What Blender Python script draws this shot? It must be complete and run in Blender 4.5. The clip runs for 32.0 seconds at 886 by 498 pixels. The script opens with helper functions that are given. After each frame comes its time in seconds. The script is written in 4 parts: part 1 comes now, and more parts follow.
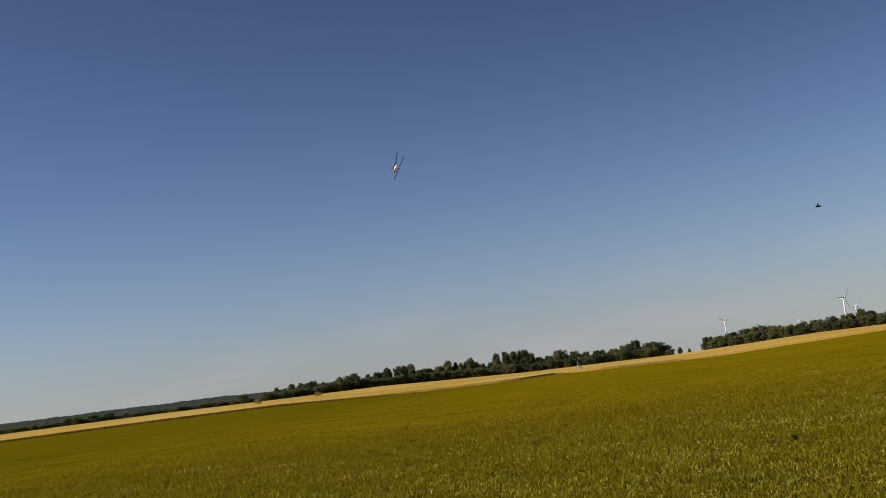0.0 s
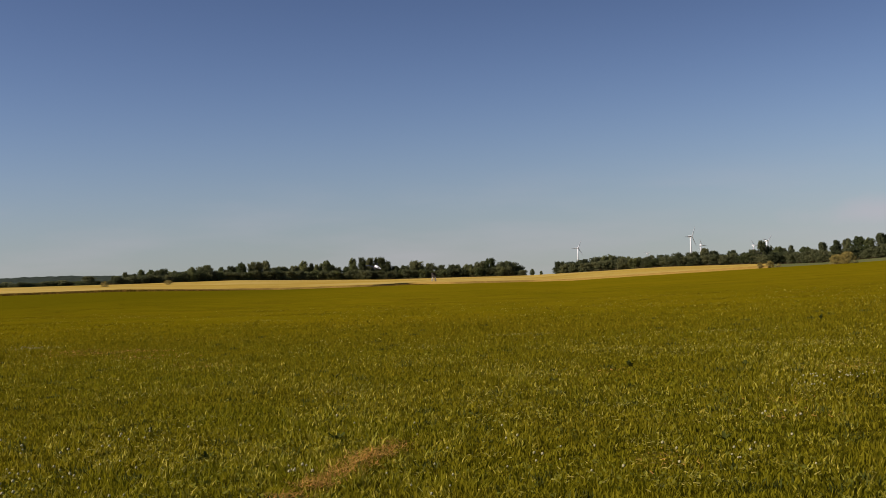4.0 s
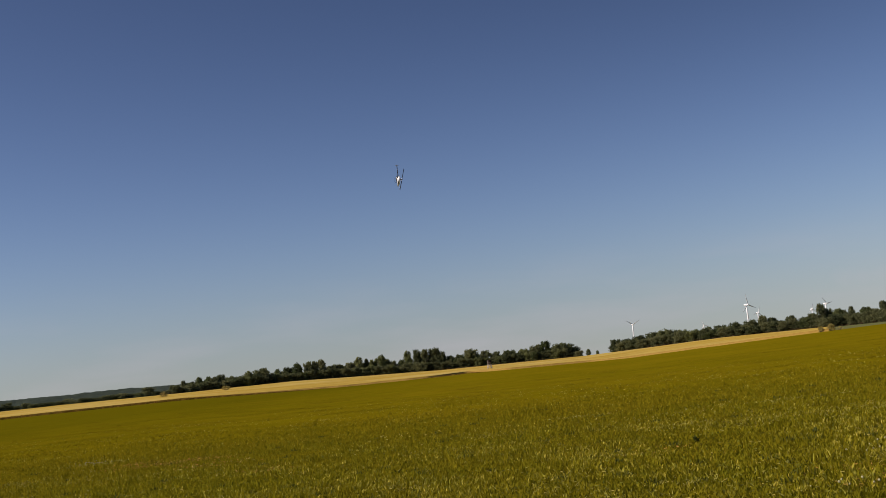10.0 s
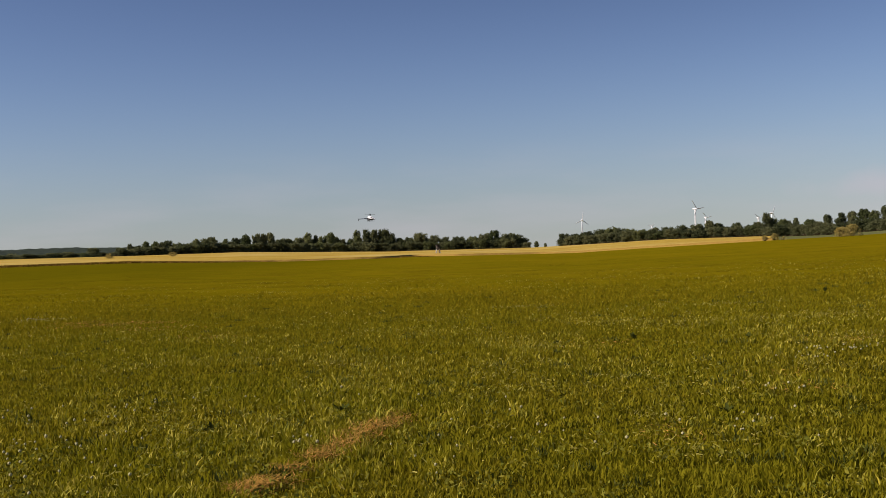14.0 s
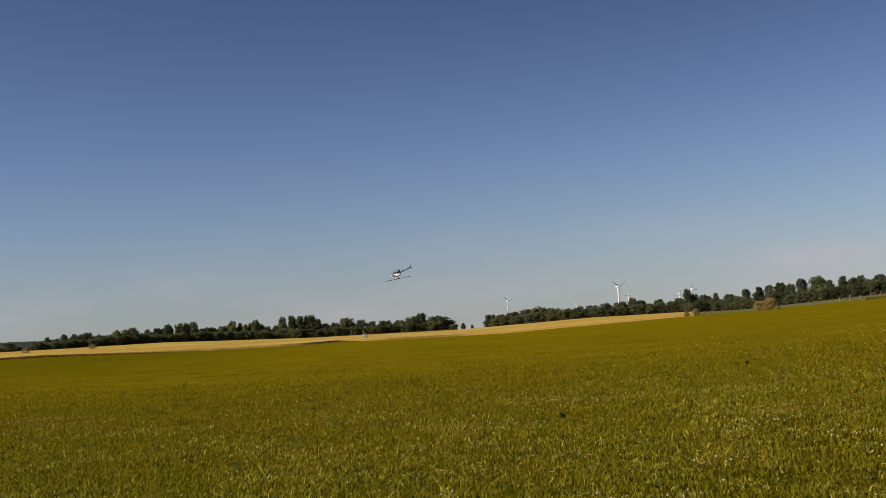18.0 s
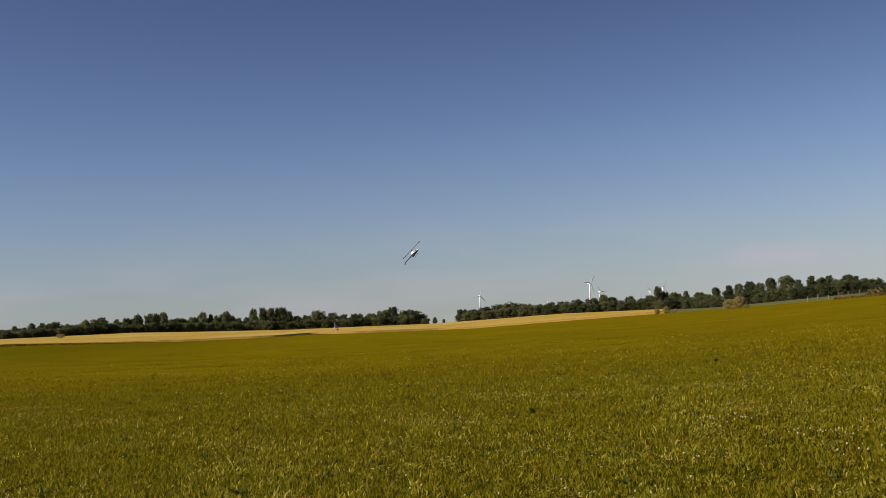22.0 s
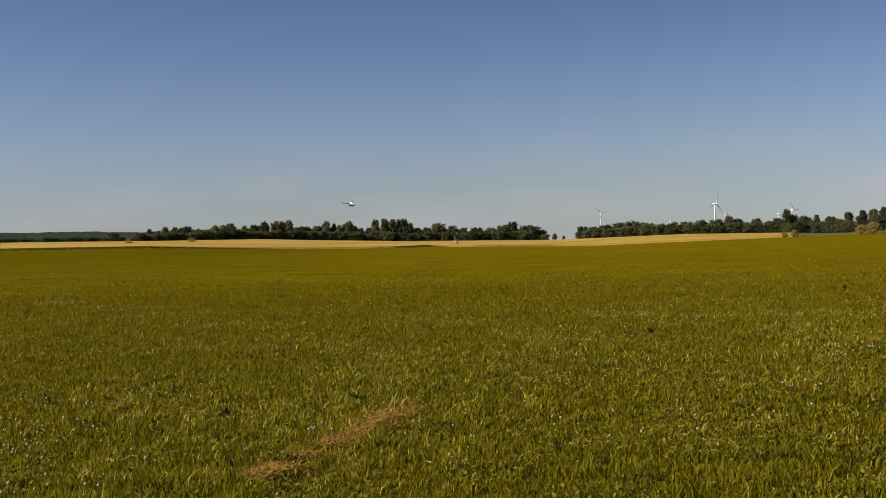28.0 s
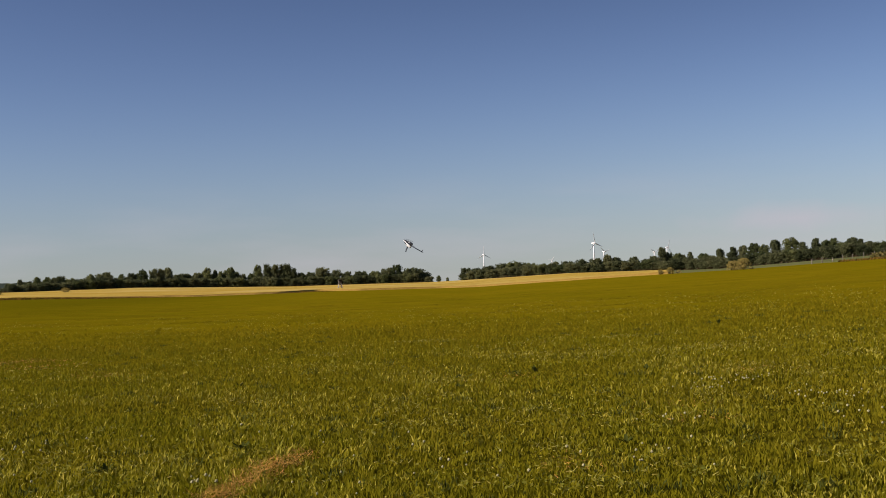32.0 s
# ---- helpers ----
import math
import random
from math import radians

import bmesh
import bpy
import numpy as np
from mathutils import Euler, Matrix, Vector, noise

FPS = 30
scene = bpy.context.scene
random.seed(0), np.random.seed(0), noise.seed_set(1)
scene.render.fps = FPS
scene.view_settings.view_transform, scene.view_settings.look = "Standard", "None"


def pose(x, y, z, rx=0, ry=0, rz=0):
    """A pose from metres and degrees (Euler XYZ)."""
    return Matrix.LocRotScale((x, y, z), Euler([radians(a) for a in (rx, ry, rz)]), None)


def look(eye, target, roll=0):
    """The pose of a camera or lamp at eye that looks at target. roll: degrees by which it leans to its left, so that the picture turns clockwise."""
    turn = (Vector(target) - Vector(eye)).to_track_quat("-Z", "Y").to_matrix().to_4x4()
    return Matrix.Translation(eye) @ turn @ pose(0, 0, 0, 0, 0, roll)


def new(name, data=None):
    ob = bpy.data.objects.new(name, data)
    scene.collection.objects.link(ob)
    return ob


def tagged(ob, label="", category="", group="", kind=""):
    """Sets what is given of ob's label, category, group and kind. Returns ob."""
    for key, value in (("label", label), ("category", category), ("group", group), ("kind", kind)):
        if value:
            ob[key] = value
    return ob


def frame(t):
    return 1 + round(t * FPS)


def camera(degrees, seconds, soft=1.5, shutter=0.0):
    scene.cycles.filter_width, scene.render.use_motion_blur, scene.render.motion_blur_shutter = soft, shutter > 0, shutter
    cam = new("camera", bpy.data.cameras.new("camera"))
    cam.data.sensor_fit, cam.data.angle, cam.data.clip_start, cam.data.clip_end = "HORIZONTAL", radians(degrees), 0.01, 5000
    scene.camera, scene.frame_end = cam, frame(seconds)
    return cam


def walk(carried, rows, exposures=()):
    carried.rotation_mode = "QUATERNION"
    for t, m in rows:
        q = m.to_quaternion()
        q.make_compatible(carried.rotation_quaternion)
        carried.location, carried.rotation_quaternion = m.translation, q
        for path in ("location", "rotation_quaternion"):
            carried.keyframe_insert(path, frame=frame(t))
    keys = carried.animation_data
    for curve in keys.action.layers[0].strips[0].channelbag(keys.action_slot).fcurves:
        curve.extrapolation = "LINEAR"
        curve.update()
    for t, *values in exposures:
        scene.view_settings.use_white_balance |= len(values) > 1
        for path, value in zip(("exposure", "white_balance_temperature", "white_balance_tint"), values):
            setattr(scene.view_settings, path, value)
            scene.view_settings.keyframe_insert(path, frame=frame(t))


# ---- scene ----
# ---- camera: head height, one spot, turning ----
cam = camera(45.93, 32.0, soft=0.7)
EYE = 1.7
ROWS = [
    (0, 97.00, 7.51, 7.78), (0.5, 95.42, 6.56, 8.83), (1, 94.40, 5.50, 9.11), (1.5, 94.16, 5.50, 8.71),
    (2, 93.84, 5.22, 7.51), (2.5, 92.48, 4.28, 5.45), (3, 91.79, 3.22, 3.58), (3.5, 91.64, 2.36, 2.13),
    (4, 91.22, 2.32, -0.14), (4.5, 90.88, 2.05, -2.22), (6.5, 93.41, 0.85, -7.62), (7, 93.36, 1.15, -9.23),
    (7.5, 92.85, 1.59, -11.57), (8, 92.68, 1.90, -12.44), (8.5, 92.96, 2.11, -10.97), (9, 94.46, 3.80, -5.97),
    (9.5, 96.47, 5.51, -0.66), (10, 96.27, 6.31, 2.89), (10.5, 94.97, 5.38, 3.97), (11, 94.29, 4.76, 4.02),
    (11.5, 93.85, 4.77, 3.26), (12, 93.19, 4.75, 2.69), (12.5, 92.81, 4.67, 2.21), (13, 89.14, 2.58, 1.79),
    (13.5, 89.67, 1.44, 0.78), (14, 89.70, 2.26, 0.09), (14.5, 90.55, 2.13, -0.42), (15, 92.46, 2.37, -1.27),
    (15.5, 94.24, 2.84, -1.70), (17.5, 94.31, 3.65, -4.23), (18, 94.05, 3.84, -3.92), (18.5, 94.55, 4.32, -2.60),
    (19, 95.63, 5.66, 0.03), (19.5, 95.96, 6.37, 2.14), (20, 95.50, 6.19, 1.97), (20.5, 94.38, 5.11, 0.46),
    (21, 93.68, 4.37, -1.48), (21.5, 93.31, 3.59, -4.04), (22, 93.64, 3.06, -5.47), (22.5, 93.50, 3.13, -5.54),
    (23, 93.00, 3.34, -6.02), (23.5, 93.23, 3.22, -6.79), (24, 93.95, 3.78, -5.59), (24.5, 94.14, 4.81, -2.92),
    (25, 93.47, 5.18, -0.53), (25.5, 92.22, 4.91, 0.61), (27.5, 89.94, 3.02, 1.38), (28, 89.21, 1.23, 1.08),
    (28.5, 88.97, 4.56, -0.31), (29, 89.39, 4.36, -0.84), (29.5, 89.72, 3.49, -1.60), (30, 89.75, 3.10, -2.85),
    (30.5, 90.71, 2.49, -3.84), (31, 92.01, 2.21, -3.92), (31.5, 92.04, 2.26, -4.03), (32, 91.37, 2.44, -5.26),
]
walk(cam, [(t, pose(0, 0, EYE, rx, ry, rz)) for t, rx, ry, rz in ROWS], exposures=[(0, 0.16, 6500, 20), (13, 0.16, 6500, 20), (14, 0.27, 6500, 20), (16, 0.26, 6500, 20), (18, 0.13, 6500, 20), (19, 0.20, 6500, 20), (21, 0.16, 6500, 20), (28, 0.17, 6500, 20), (28.6, 0.27, 6500, 20), (30, 0.29, 6500, 20), (32, 0.27, 6500, 20)])

# ---- sky and sun ----
SUN_AZ, SUN_EL = -103.0, 32.0     # degrees: clockwise from straight ahead (y), and above the horizon
world = bpy.data.worlds.new("evening_sky")
scene.world = world
world.use_nodes = True
wn, wl = world.node_tree.nodes, world.node_tree.links
sky = wn.new("ShaderNodeTexSky")
sky.sky_type, sky.sun_disc = "NISHITA", False
sky.sun_elevation, sky.sun_rotation = radians(SUN_EL), radians(SUN_AZ)
sky.altitude, sky.air_density, sky.dust_density, sky.ozone_density = 100, 1.0, 0.42, 3.0
back = wn["Background"]
back.inputs["Strength"].default_value = 0.066
# a faint veil of cloud low in the sky
geo = wn.new("ShaderNodeTexCoord")
# the sky pales slowly near the horizon and deepens faster above: height is read as lift + flat * z + curve * z * z
apart = wn.new("ShaderNodeSeparateXYZ")
wl.new(geo.outputs["Generated"], apart.inputs[0])
square = wn.new("ShaderNodeMath")
square.operation = "MULTIPLY_ADD"
square.inputs[1].default_value, square.inputs[2].default_value = 3.7, 0.38
wl.new(apart.outputs["Z"], square.inputs[0])
height = wn.new("ShaderNodeMath")
height.operation = "MULTIPLY_ADD"
height.inputs[2].default_value = 0.03
wl.new(apart.outputs["Z"], height.inputs[0])
wl.new(square.outputs[0], height.inputs[1])
bent = wn.new("ShaderNodeCombineXYZ")
wl.new(apart.outputs["X"], bent.inputs["X"])
wl.new(apart.outputs["Y"], bent.inputs["Y"])
wl.new(height.outputs[0], bent.inputs["Z"])
wl.new(bent.outputs[0], sky.inputs["Vector"])
stretch = wn.new("ShaderNodeMapping")
stretch.inputs["Scale"].default_value = (5.0, 5.0, 26.0)
veil = wn.new("ShaderNodeTexNoise")
veil.inputs["Scale"].default_value, veil.inputs["Detail"].default_value = 1.0, 5.0
thresh = wn.new("ShaderNodeMapRange")
thresh.inputs["From Min"].default_value, thresh.inputs["From Max"].default_value = 0.45, 0.78
split = wn.new("ShaderNodeSeparateXYZ")
low = wn.new("ShaderNodeMapRange")
low.inputs["From Min"].default_value, low.inputs["From Max"].default_value = 0.10, 0.02
both = wn.new("ShaderNodeMath")
both.operation = "MULTIPLY"
weak = wn.new("ShaderNodeMath")
weak.operation = "MULTIPLY"
weak.inputs[1].default_value = 0.45
cloud = wn.new("ShaderNodeMix")
cloud.data_type = "RGBA"
cloud.inputs["B"].default_value = (6.25, 6.3, 6.65, 1)
wl.new(geo.outputs["Generated"], stretch.inputs["Vector"])
wl.new(stretch.outputs["Vector"], veil.inputs["Vector"])
wl.new(veil.outputs["Fac"], thresh.inputs["Value"])
wl.new(geo.outputs["Generated"], split.inputs[0])
wl.new(split.outputs["Z"], low.inputs["Value"])
wl.new(thresh.outputs["Result"], both.inputs[0])
wl.new(low.outputs["Result"], both.inputs[1])
wl.new(both.outputs[0], weak.inputs[0])
wl.new(weak.outputs[0], cloud.inputs["Factor"])
# one small cloud bank low over the right-hand woods
CLOUD_AZ, CLOUD_Z = radians(24.2), 0.037
over = wn.new("ShaderNodeVectorMath")
over.operation = "DOT_PRODUCT"
over.inputs[1].default_value = (math.cos(CLOUD_AZ) / 0.095, -math.sin(CLOUD_AZ) / 0.095, 0)
up_by = wn.new("ShaderNodeMath")
up_by.operation = "MULTIPLY_ADD"
up_by.inputs[1].default_value, up_by.inputs[2].default_value = 1 / 0.015, -CLOUD_Z / 0.015
bank = wn.new("ShaderNodeCombineXYZ")
size = wn.new("ShaderNodeVectorMath")
size.operation = "LENGTH"
ragged = wn.new("ShaderNodeTexNoise")
ragged.inputs["Scale"].default_value, ragged.inputs["Detail"].default_value = 22.0, 4.0
spread = wn.new("ShaderNodeMath")
spread.operation = "MULTIPLY_ADD"
spread.inputs[1].default_value = 1.6
fade = wn.new("ShaderNodeMapRange")
fade.inputs["From Min"].default_value, fade.inputs["From Max"].default_value, fade.inputs["To Max"].default_value = 2.0, 0.7, 0.70
added = wn.new("ShaderNodeMath")
added.operation = "MAXIMUM"
wl.new(geo.outputs["Generated"], over.inputs[0])
wl.new(split.outputs["Z"], up_by.inputs[0])
wl.new(over.outputs["Value"], bank.inputs["X"])
wl.new(up_by.outputs[0], bank.inputs["Y"])
wl.new(bank.outputs[0], size.inputs[0])
wl.new(geo.outputs["Generated"], ragged.inputs["Vector"])
wl.new(ragged.outputs["Fac"], spread.inputs[0])
wl.new(size.outputs["Value"], spread.inputs[2])
wl.new(spread.outputs[0], fade.inputs["Value"])
wl.new(weak.outputs[0], added.inputs[0])
wl.new(fade.outputs["Result"], added.inputs[1])
wl.new(added.outputs[0], cloud.inputs["Factor"])
tint = wn.new("ShaderNodeMix")
tint.data_type, tint.blend_type = "RGBA", "MULTIPLY"
tint.inputs["Factor"].default_value = 1.0
tint.inputs["B"].default_value = (0.950, 0.968, 1.050, 1)
wl.new(sky.outputs["Color"], tint.inputs["A"])
wl.new(tint.outputs["Result"], cloud.inputs["A"])
wl.new(cloud.outputs["Result"], back.inputs["Color"])
sun = new("sun", bpy.data.lights.new("sun", "SUN"))
sun.data.energy, sun.data.angle, sun.data.color = 4.75, radians(0.55), (1.0, 0.925, 0.80)
sun_way = Vector((math.sin(radians(SUN_AZ)) * math.cos(radians(SUN_EL)), math.cos(radians(SUN_AZ)) * math.cos(radians(SUN_EL)), math.sin(radians(SUN_EL))))
sun.matrix_world = look(sun_way * 50, (0, 0, 0))


# ---- materials ----
def material(name, dark, light, scale=1.0, detail=6.0, rough=0.8, bump=0.3, bump_scale=None, metal=0.0, vary=0.0, pieces="", through_light=0.0, broad=0.0, broad_scale=0.02, broad_colour=None, distance=0.02, gloss=0.3, patches=(), westward=None, shaded_thatch=None):
    """A surface that mottles between two colours at a real-world grain, with relief, a second broad variation, and a shift from piece to piece."""
    m = bpy.data.materials.new(name)
    m.use_nodes = True
    n, l = m.node_tree.nodes, m.node_tree.links
    surface = n["Principled BSDF"]
    surface.inputs["Roughness"].default_value, surface.inputs["Metallic"].default_value = rough, metal
    surface.inputs["Specular IOR Level"].default_value = gloss
    place = n.new("ShaderNodeTexCoord")
    grain = n.new("ShaderNodeTexNoise")
    grain.inputs["Scale"].default_value, grain.inputs["Detail"].default_value, grain.inputs["Roughness"].default_value = scale, detail, 0.65
    l.new(place.outputs["Object"], grain.inputs["Vector"])
    ramp = n.new("ShaderNodeValToRGB")
    ramp.color_ramp.elements[0].position, ramp.color_ramp.elements[1].position = 0.3, 0.7
    ramp.color_ramp.elements[0].color, ramp.color_ramp.elements[1].color = (*dark, 1), (*light, 1)
    l.new(grain.outputs["Fac"], ramp.inputs["Fac"])
    colour = ramp.outputs["Color"]
    for strength, size_of, tone in ([(broad, broad_scale, broad_colour or light)] if broad else []) + list(patches):
        wide = n.new("ShaderNodeTexNoise")
        wide.inputs["Scale"].default_value, wide.inputs["Detail"].default_value = size_of, 3.0
        l.new(place.outputs["Object"], wide.inputs["Vector"])
        edge = n.new("ShaderNodeMapRange")
        edge.inputs["From Min"].default_value, edge.inputs["From Max"].default_value, edge.inputs["To Max"].default_value = 0.42, 0.68, strength
        l.new(wide.outputs["Fac"], edge.inputs["Value"])
        mix = n.new("ShaderNodeMix")
        mix.data_type = "RGBA"
        mix.inputs["B"].default_value = (*tone, 1)
        l.new(edge.outputs["Result"], mix.inputs["Factor"])
        l.new(colour, mix.inputs["A"])
        colour = mix.outputs["Result"]
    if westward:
        # field's left-hand side coloured darker and greener, partly to stand for lens vignetting
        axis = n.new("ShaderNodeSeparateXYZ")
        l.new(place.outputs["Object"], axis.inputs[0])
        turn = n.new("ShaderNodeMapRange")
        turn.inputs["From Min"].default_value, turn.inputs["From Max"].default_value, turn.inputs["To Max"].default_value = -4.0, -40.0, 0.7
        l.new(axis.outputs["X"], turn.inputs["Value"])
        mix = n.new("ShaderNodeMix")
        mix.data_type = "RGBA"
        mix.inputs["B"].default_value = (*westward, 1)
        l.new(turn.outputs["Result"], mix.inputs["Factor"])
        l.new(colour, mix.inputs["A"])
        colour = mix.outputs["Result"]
    if shaded_thatch:
        # brown near thatch painted darker for shade between blades; farther off the sward closes
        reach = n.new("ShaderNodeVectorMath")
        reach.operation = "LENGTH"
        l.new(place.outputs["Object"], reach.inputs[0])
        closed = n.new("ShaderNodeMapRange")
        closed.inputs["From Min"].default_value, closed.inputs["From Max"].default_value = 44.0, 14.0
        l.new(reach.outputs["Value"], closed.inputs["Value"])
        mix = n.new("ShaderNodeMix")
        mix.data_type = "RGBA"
        mix.inputs["B"].default_value = (*shaded_thatch, 1)
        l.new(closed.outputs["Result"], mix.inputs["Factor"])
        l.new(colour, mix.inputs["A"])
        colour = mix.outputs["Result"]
    if vary:
        shift = n.new("ShaderNodeHueSaturation")
        if pieces == "island":
            chance, socket = n.new("ShaderNodeNewGeometry"), "Random Per Island"
        else:
            chance, socket = n.new("ShaderNodeObjectInfo"), "Random"
        span = n.new("ShaderNodeMapRange")
        span.inputs["To Min"].default_value, span.inputs["To Max"].default_value = 1 - vary, 1 + vary
        l.new(chance.outputs[socket], span.inputs["Value"])
        l.new(span.outputs["Result"], shift.inputs["Value"])
        hue = n.new("ShaderNodeMapRange")
        hue.inputs["To Min"].default_value, hue.inputs["To Max"].default_value = 0.5 + 0.05 * vary, 0.5 - 0.05 * vary
        l.new(chance.outputs[socket], hue.inputs["Value"])
        l.new(hue.outputs["Result"], shift.inputs["Hue"])
        l.new(colour, shift.inputs["Color"])
        colour = shift.outputs["Color"]
    l.new(colour, surface.inputs["Base Color"])
    if bump:
        fine = n.new("ShaderNodeTexNoise")
        fine.inputs["Scale"].default_value, fine.inputs["Detail"].default_value = bump_scale or scale * 3, 4.0
        l.new(place.outputs["Object"], fine.inputs["Vector"])
        relief = n.new("ShaderNodeBump")
        relief.inputs["Strength"].default_value, relief.inputs["Distance"].default_value = bump, distance
        l.new(fine.outputs["Fac"], relief.inputs["Height"])
        l.new(relief.outputs["Normal"], surface.inputs["Normal"])
    if through_light:
        thin = n.new("ShaderNodeBsdfTranslucent")
        l.new(colour, thin.inputs["Color"])
        blend = n.new("ShaderNodeMixShader")
        blend.inputs["Fac"].default_value = through_light
        l.new(surface.outputs["BSDF"], blend.inputs[1])
        l.new(thin.outputs["BSDF"], blend.inputs[2])
        l.new(blend.outputs["Shader"], n["Material Output"].inputs["Surface"])
    return m


MEADOW = material("meadow", (0.144, 0.111, 0.002), (0.195, 0.148, 0.003), 2.2, 9, 0.9, 0.3, 6.0, broad=0.5, broad_scale=0.045, broad_colour=(0.210, 0.144, 0.004), distance=0.10, gloss=0.0, patches=((0.6, 0.13, (0.127, 0.105, 0.002)), (0.45, 0.35, (0.219, 0.164, 0.004)), (0.35, 0.016, (0.130, 0.109, 0.002))), westward=(0.096, 0.084, 0.002), shaded_thatch=(0.078, 0.065, 0.004))
BLADE = material("grass_blade", (0.176, 0.161, 0.004), (0.304, 0.265, 0.010), 5.0, 7, 0.7, 0, vary=0.12, pieces="island", through_light=0.46, broad=0.4, broad_scale=0.11, broad_colour=(0.273, 0.212, 0.008), gloss=0.06, patches=((0.65, 0.42, (0.145, 0.144, 0.004)), (0.5, 0.25, (0.262, 0.186, 0.010)), (0.5, 6.5, (0.128, 0.120, 0.004)), (0.55, 3.7, (0.310, 0.272, 0.012))))
PALE_BLADE = material("pale_grass_blade", (0.310, 0.270, 0.024), (0.450, 0.394, 0.052), 5.0, 6, 0.7, 0, vary=0.30, pieces="island", through_light=0.25, gloss=0.08)
BLADE_MID = material("mid_grass_blade", (0.156, 0.133, 0.003), (0.286, 0.235, 0.010), 3.0, 7, 0.8, 0, vary=0.25, pieces="island", through_light=0.35, broad=0.45, broad_scale=0.09, broad_colour=(0.273, 0.196, 0.009), gloss=0.02, patches=((0.45, 0.5, (0.161, 0.147, 0.004)),))
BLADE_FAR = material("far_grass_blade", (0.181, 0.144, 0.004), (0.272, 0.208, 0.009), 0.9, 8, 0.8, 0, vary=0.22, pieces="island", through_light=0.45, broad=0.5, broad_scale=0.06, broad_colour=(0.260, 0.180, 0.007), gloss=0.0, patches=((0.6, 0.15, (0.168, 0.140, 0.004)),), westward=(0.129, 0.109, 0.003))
HERB = material("herb_leaves", (0.125, 0.125, 0.010), (0.265, 0.248, 0.034), 3, 5, 0.9, 0, vary=0.4, pieces="island", through_light=0.25, gloss=0.05)
STRAW = material("pale_straw", (0.30, 0.265, 0.035), (0.42, 0.37, 0.075), 5, 6, 0.8, 0, vary=0.35, pieces="island", through_light=0.2)
DRY = material("dry_grass", (0.32, 0.175, 0.028), (0.53, 0.325, 0.072), 5, 6, 0.9, 0, gloss=0.02, vary=0.45, pieces="island", through_light=0.15)
WHEAT = material("ripe_wheat", (0.40, 0.262, 0.042), (0.54, 0.375, 0.078), 0.35, 9, 0.85, 0.6, 3.0, broad=0.8, broad_scale=0.018, broad_colour=(0.56, 0.42, 0.135), distance=0.3, gloss=0.0, patches=((0.65, 0.028, (0.40, 0.245, 0.034)),))
# stalk brown, with the shade between the stalks put into the colour
SHADED_STALKS = material("shaded_wheat_stalks", (0.21, 0.125, 0.02), (0.34, 0.215, 0.045), 1.5, 9, 0.9, 0.6, 5.0, distance=0.2, gloss=0.1)
CROP = material("young_crop", (0.112, 0.12, 0.042), (0.158, 0.163, 0.06), 0.5, 8, 0.9, 0.5, 3.0, distance=0.2, gloss=0.0)
VERGE = material("verge_grass", (0.15, 0.092, 0.016), (0.26, 0.165, 0.032), 0.9, 8, 0.9, 0, vary=0.4, pieces="island", gloss=0.0, through_light=0.4)
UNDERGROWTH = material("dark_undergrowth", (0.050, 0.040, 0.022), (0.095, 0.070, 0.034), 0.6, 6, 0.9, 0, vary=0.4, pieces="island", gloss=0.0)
SCRUB = material("brown_scrub", (0.075, 0.068, 0.02), (0.14, 0.115, 0.036), 0.6, 6, 0.9, 0, vary=0.4, pieces="island", gloss=0.05)
LEAF = material("tree_leaves", (0.122, 0.134, 0.062), (0.156, 0.168, 0.074), 0.35, 5, 0.8, 0, vary=0.36, pieces="object", through_light=0.58, gloss=0.03)
LEAF_LIGHT = material("light_leaves", (0.136, 0.154, 0.062), (0.174, 0.194, 0.074), 0.35, 5, 0.8, 0, vary=0.36, pieces="object", through_light=0.58, gloss=0.03)
WOODS = material("far_leaves", (0.022, 0.031, 0.019), (0.038, 0.051, 0.032), 0.09, 6, 0.9, 0.4, 0.25, distance=2.0, vary=0.10, pieces="island", gloss=0.1)
BLOSSOM = material("elder_bush_leaves", (0.20, 0.162, 0.032), (0.45, 0.36, 0.10), 1.2, 5, 0.75, 0, vary=0.4, pieces="island", through_light=0.2)
BARK = material("bark", (0.05, 0.04, 0.03), (0.11, 0.09, 0.065), 3, 6, 0.9, 0.6, 12)
WHITE = material("white_paint", (0.78, 0.79, 0.80), (0.84, 0.84, 0.84), 0.4, 4, 0.45, 0)
OLD_WOOD = material("grey_wood", (0.20, 0.168, 0.135), (0.34, 0.295, 0.245), 2.5, 7, 0.85, 0.4, 14, vary=0.2)
BLEACHED_WOOD = material("bleached_wood", (0.34, 0.30, 0.235), (0.50, 0.45, 0.36), 2.5, 7, 0.85, 0.4, 14, vary=0.2)
DARK_WOOD = material("dark_weathered_wood", (0.055, 0.045, 0.036), (0.11, 0.092, 0.075), 2.5, 7, 0.85, 0.4, 14, vary=0.2)
PALE_WOOD = material("pale_post_wood", (0.16, 0.132, 0.10), (0.28, 0.24, 0.19), 3, 6, 0.85, 0.3, 14, vary=0.35)
SHADOW_GAP = material("hide_inside_shade", (0.02, 0.016, 0.012), (0.035, 0.03, 0.022), 3, 4, 0.9, 0)
WIRE = material("fence_wire", (0.12, 0.11, 0.10), (0.2, 0.18, 0.16), 6, 4, 0.5, 0, metal=0.7)
CANOPY = material("gloss_white_canopy", (0.84, 0.85, 0.86), (0.90, 0.90, 0.90), 6, 3, 0.25, 0, gloss=0.5)
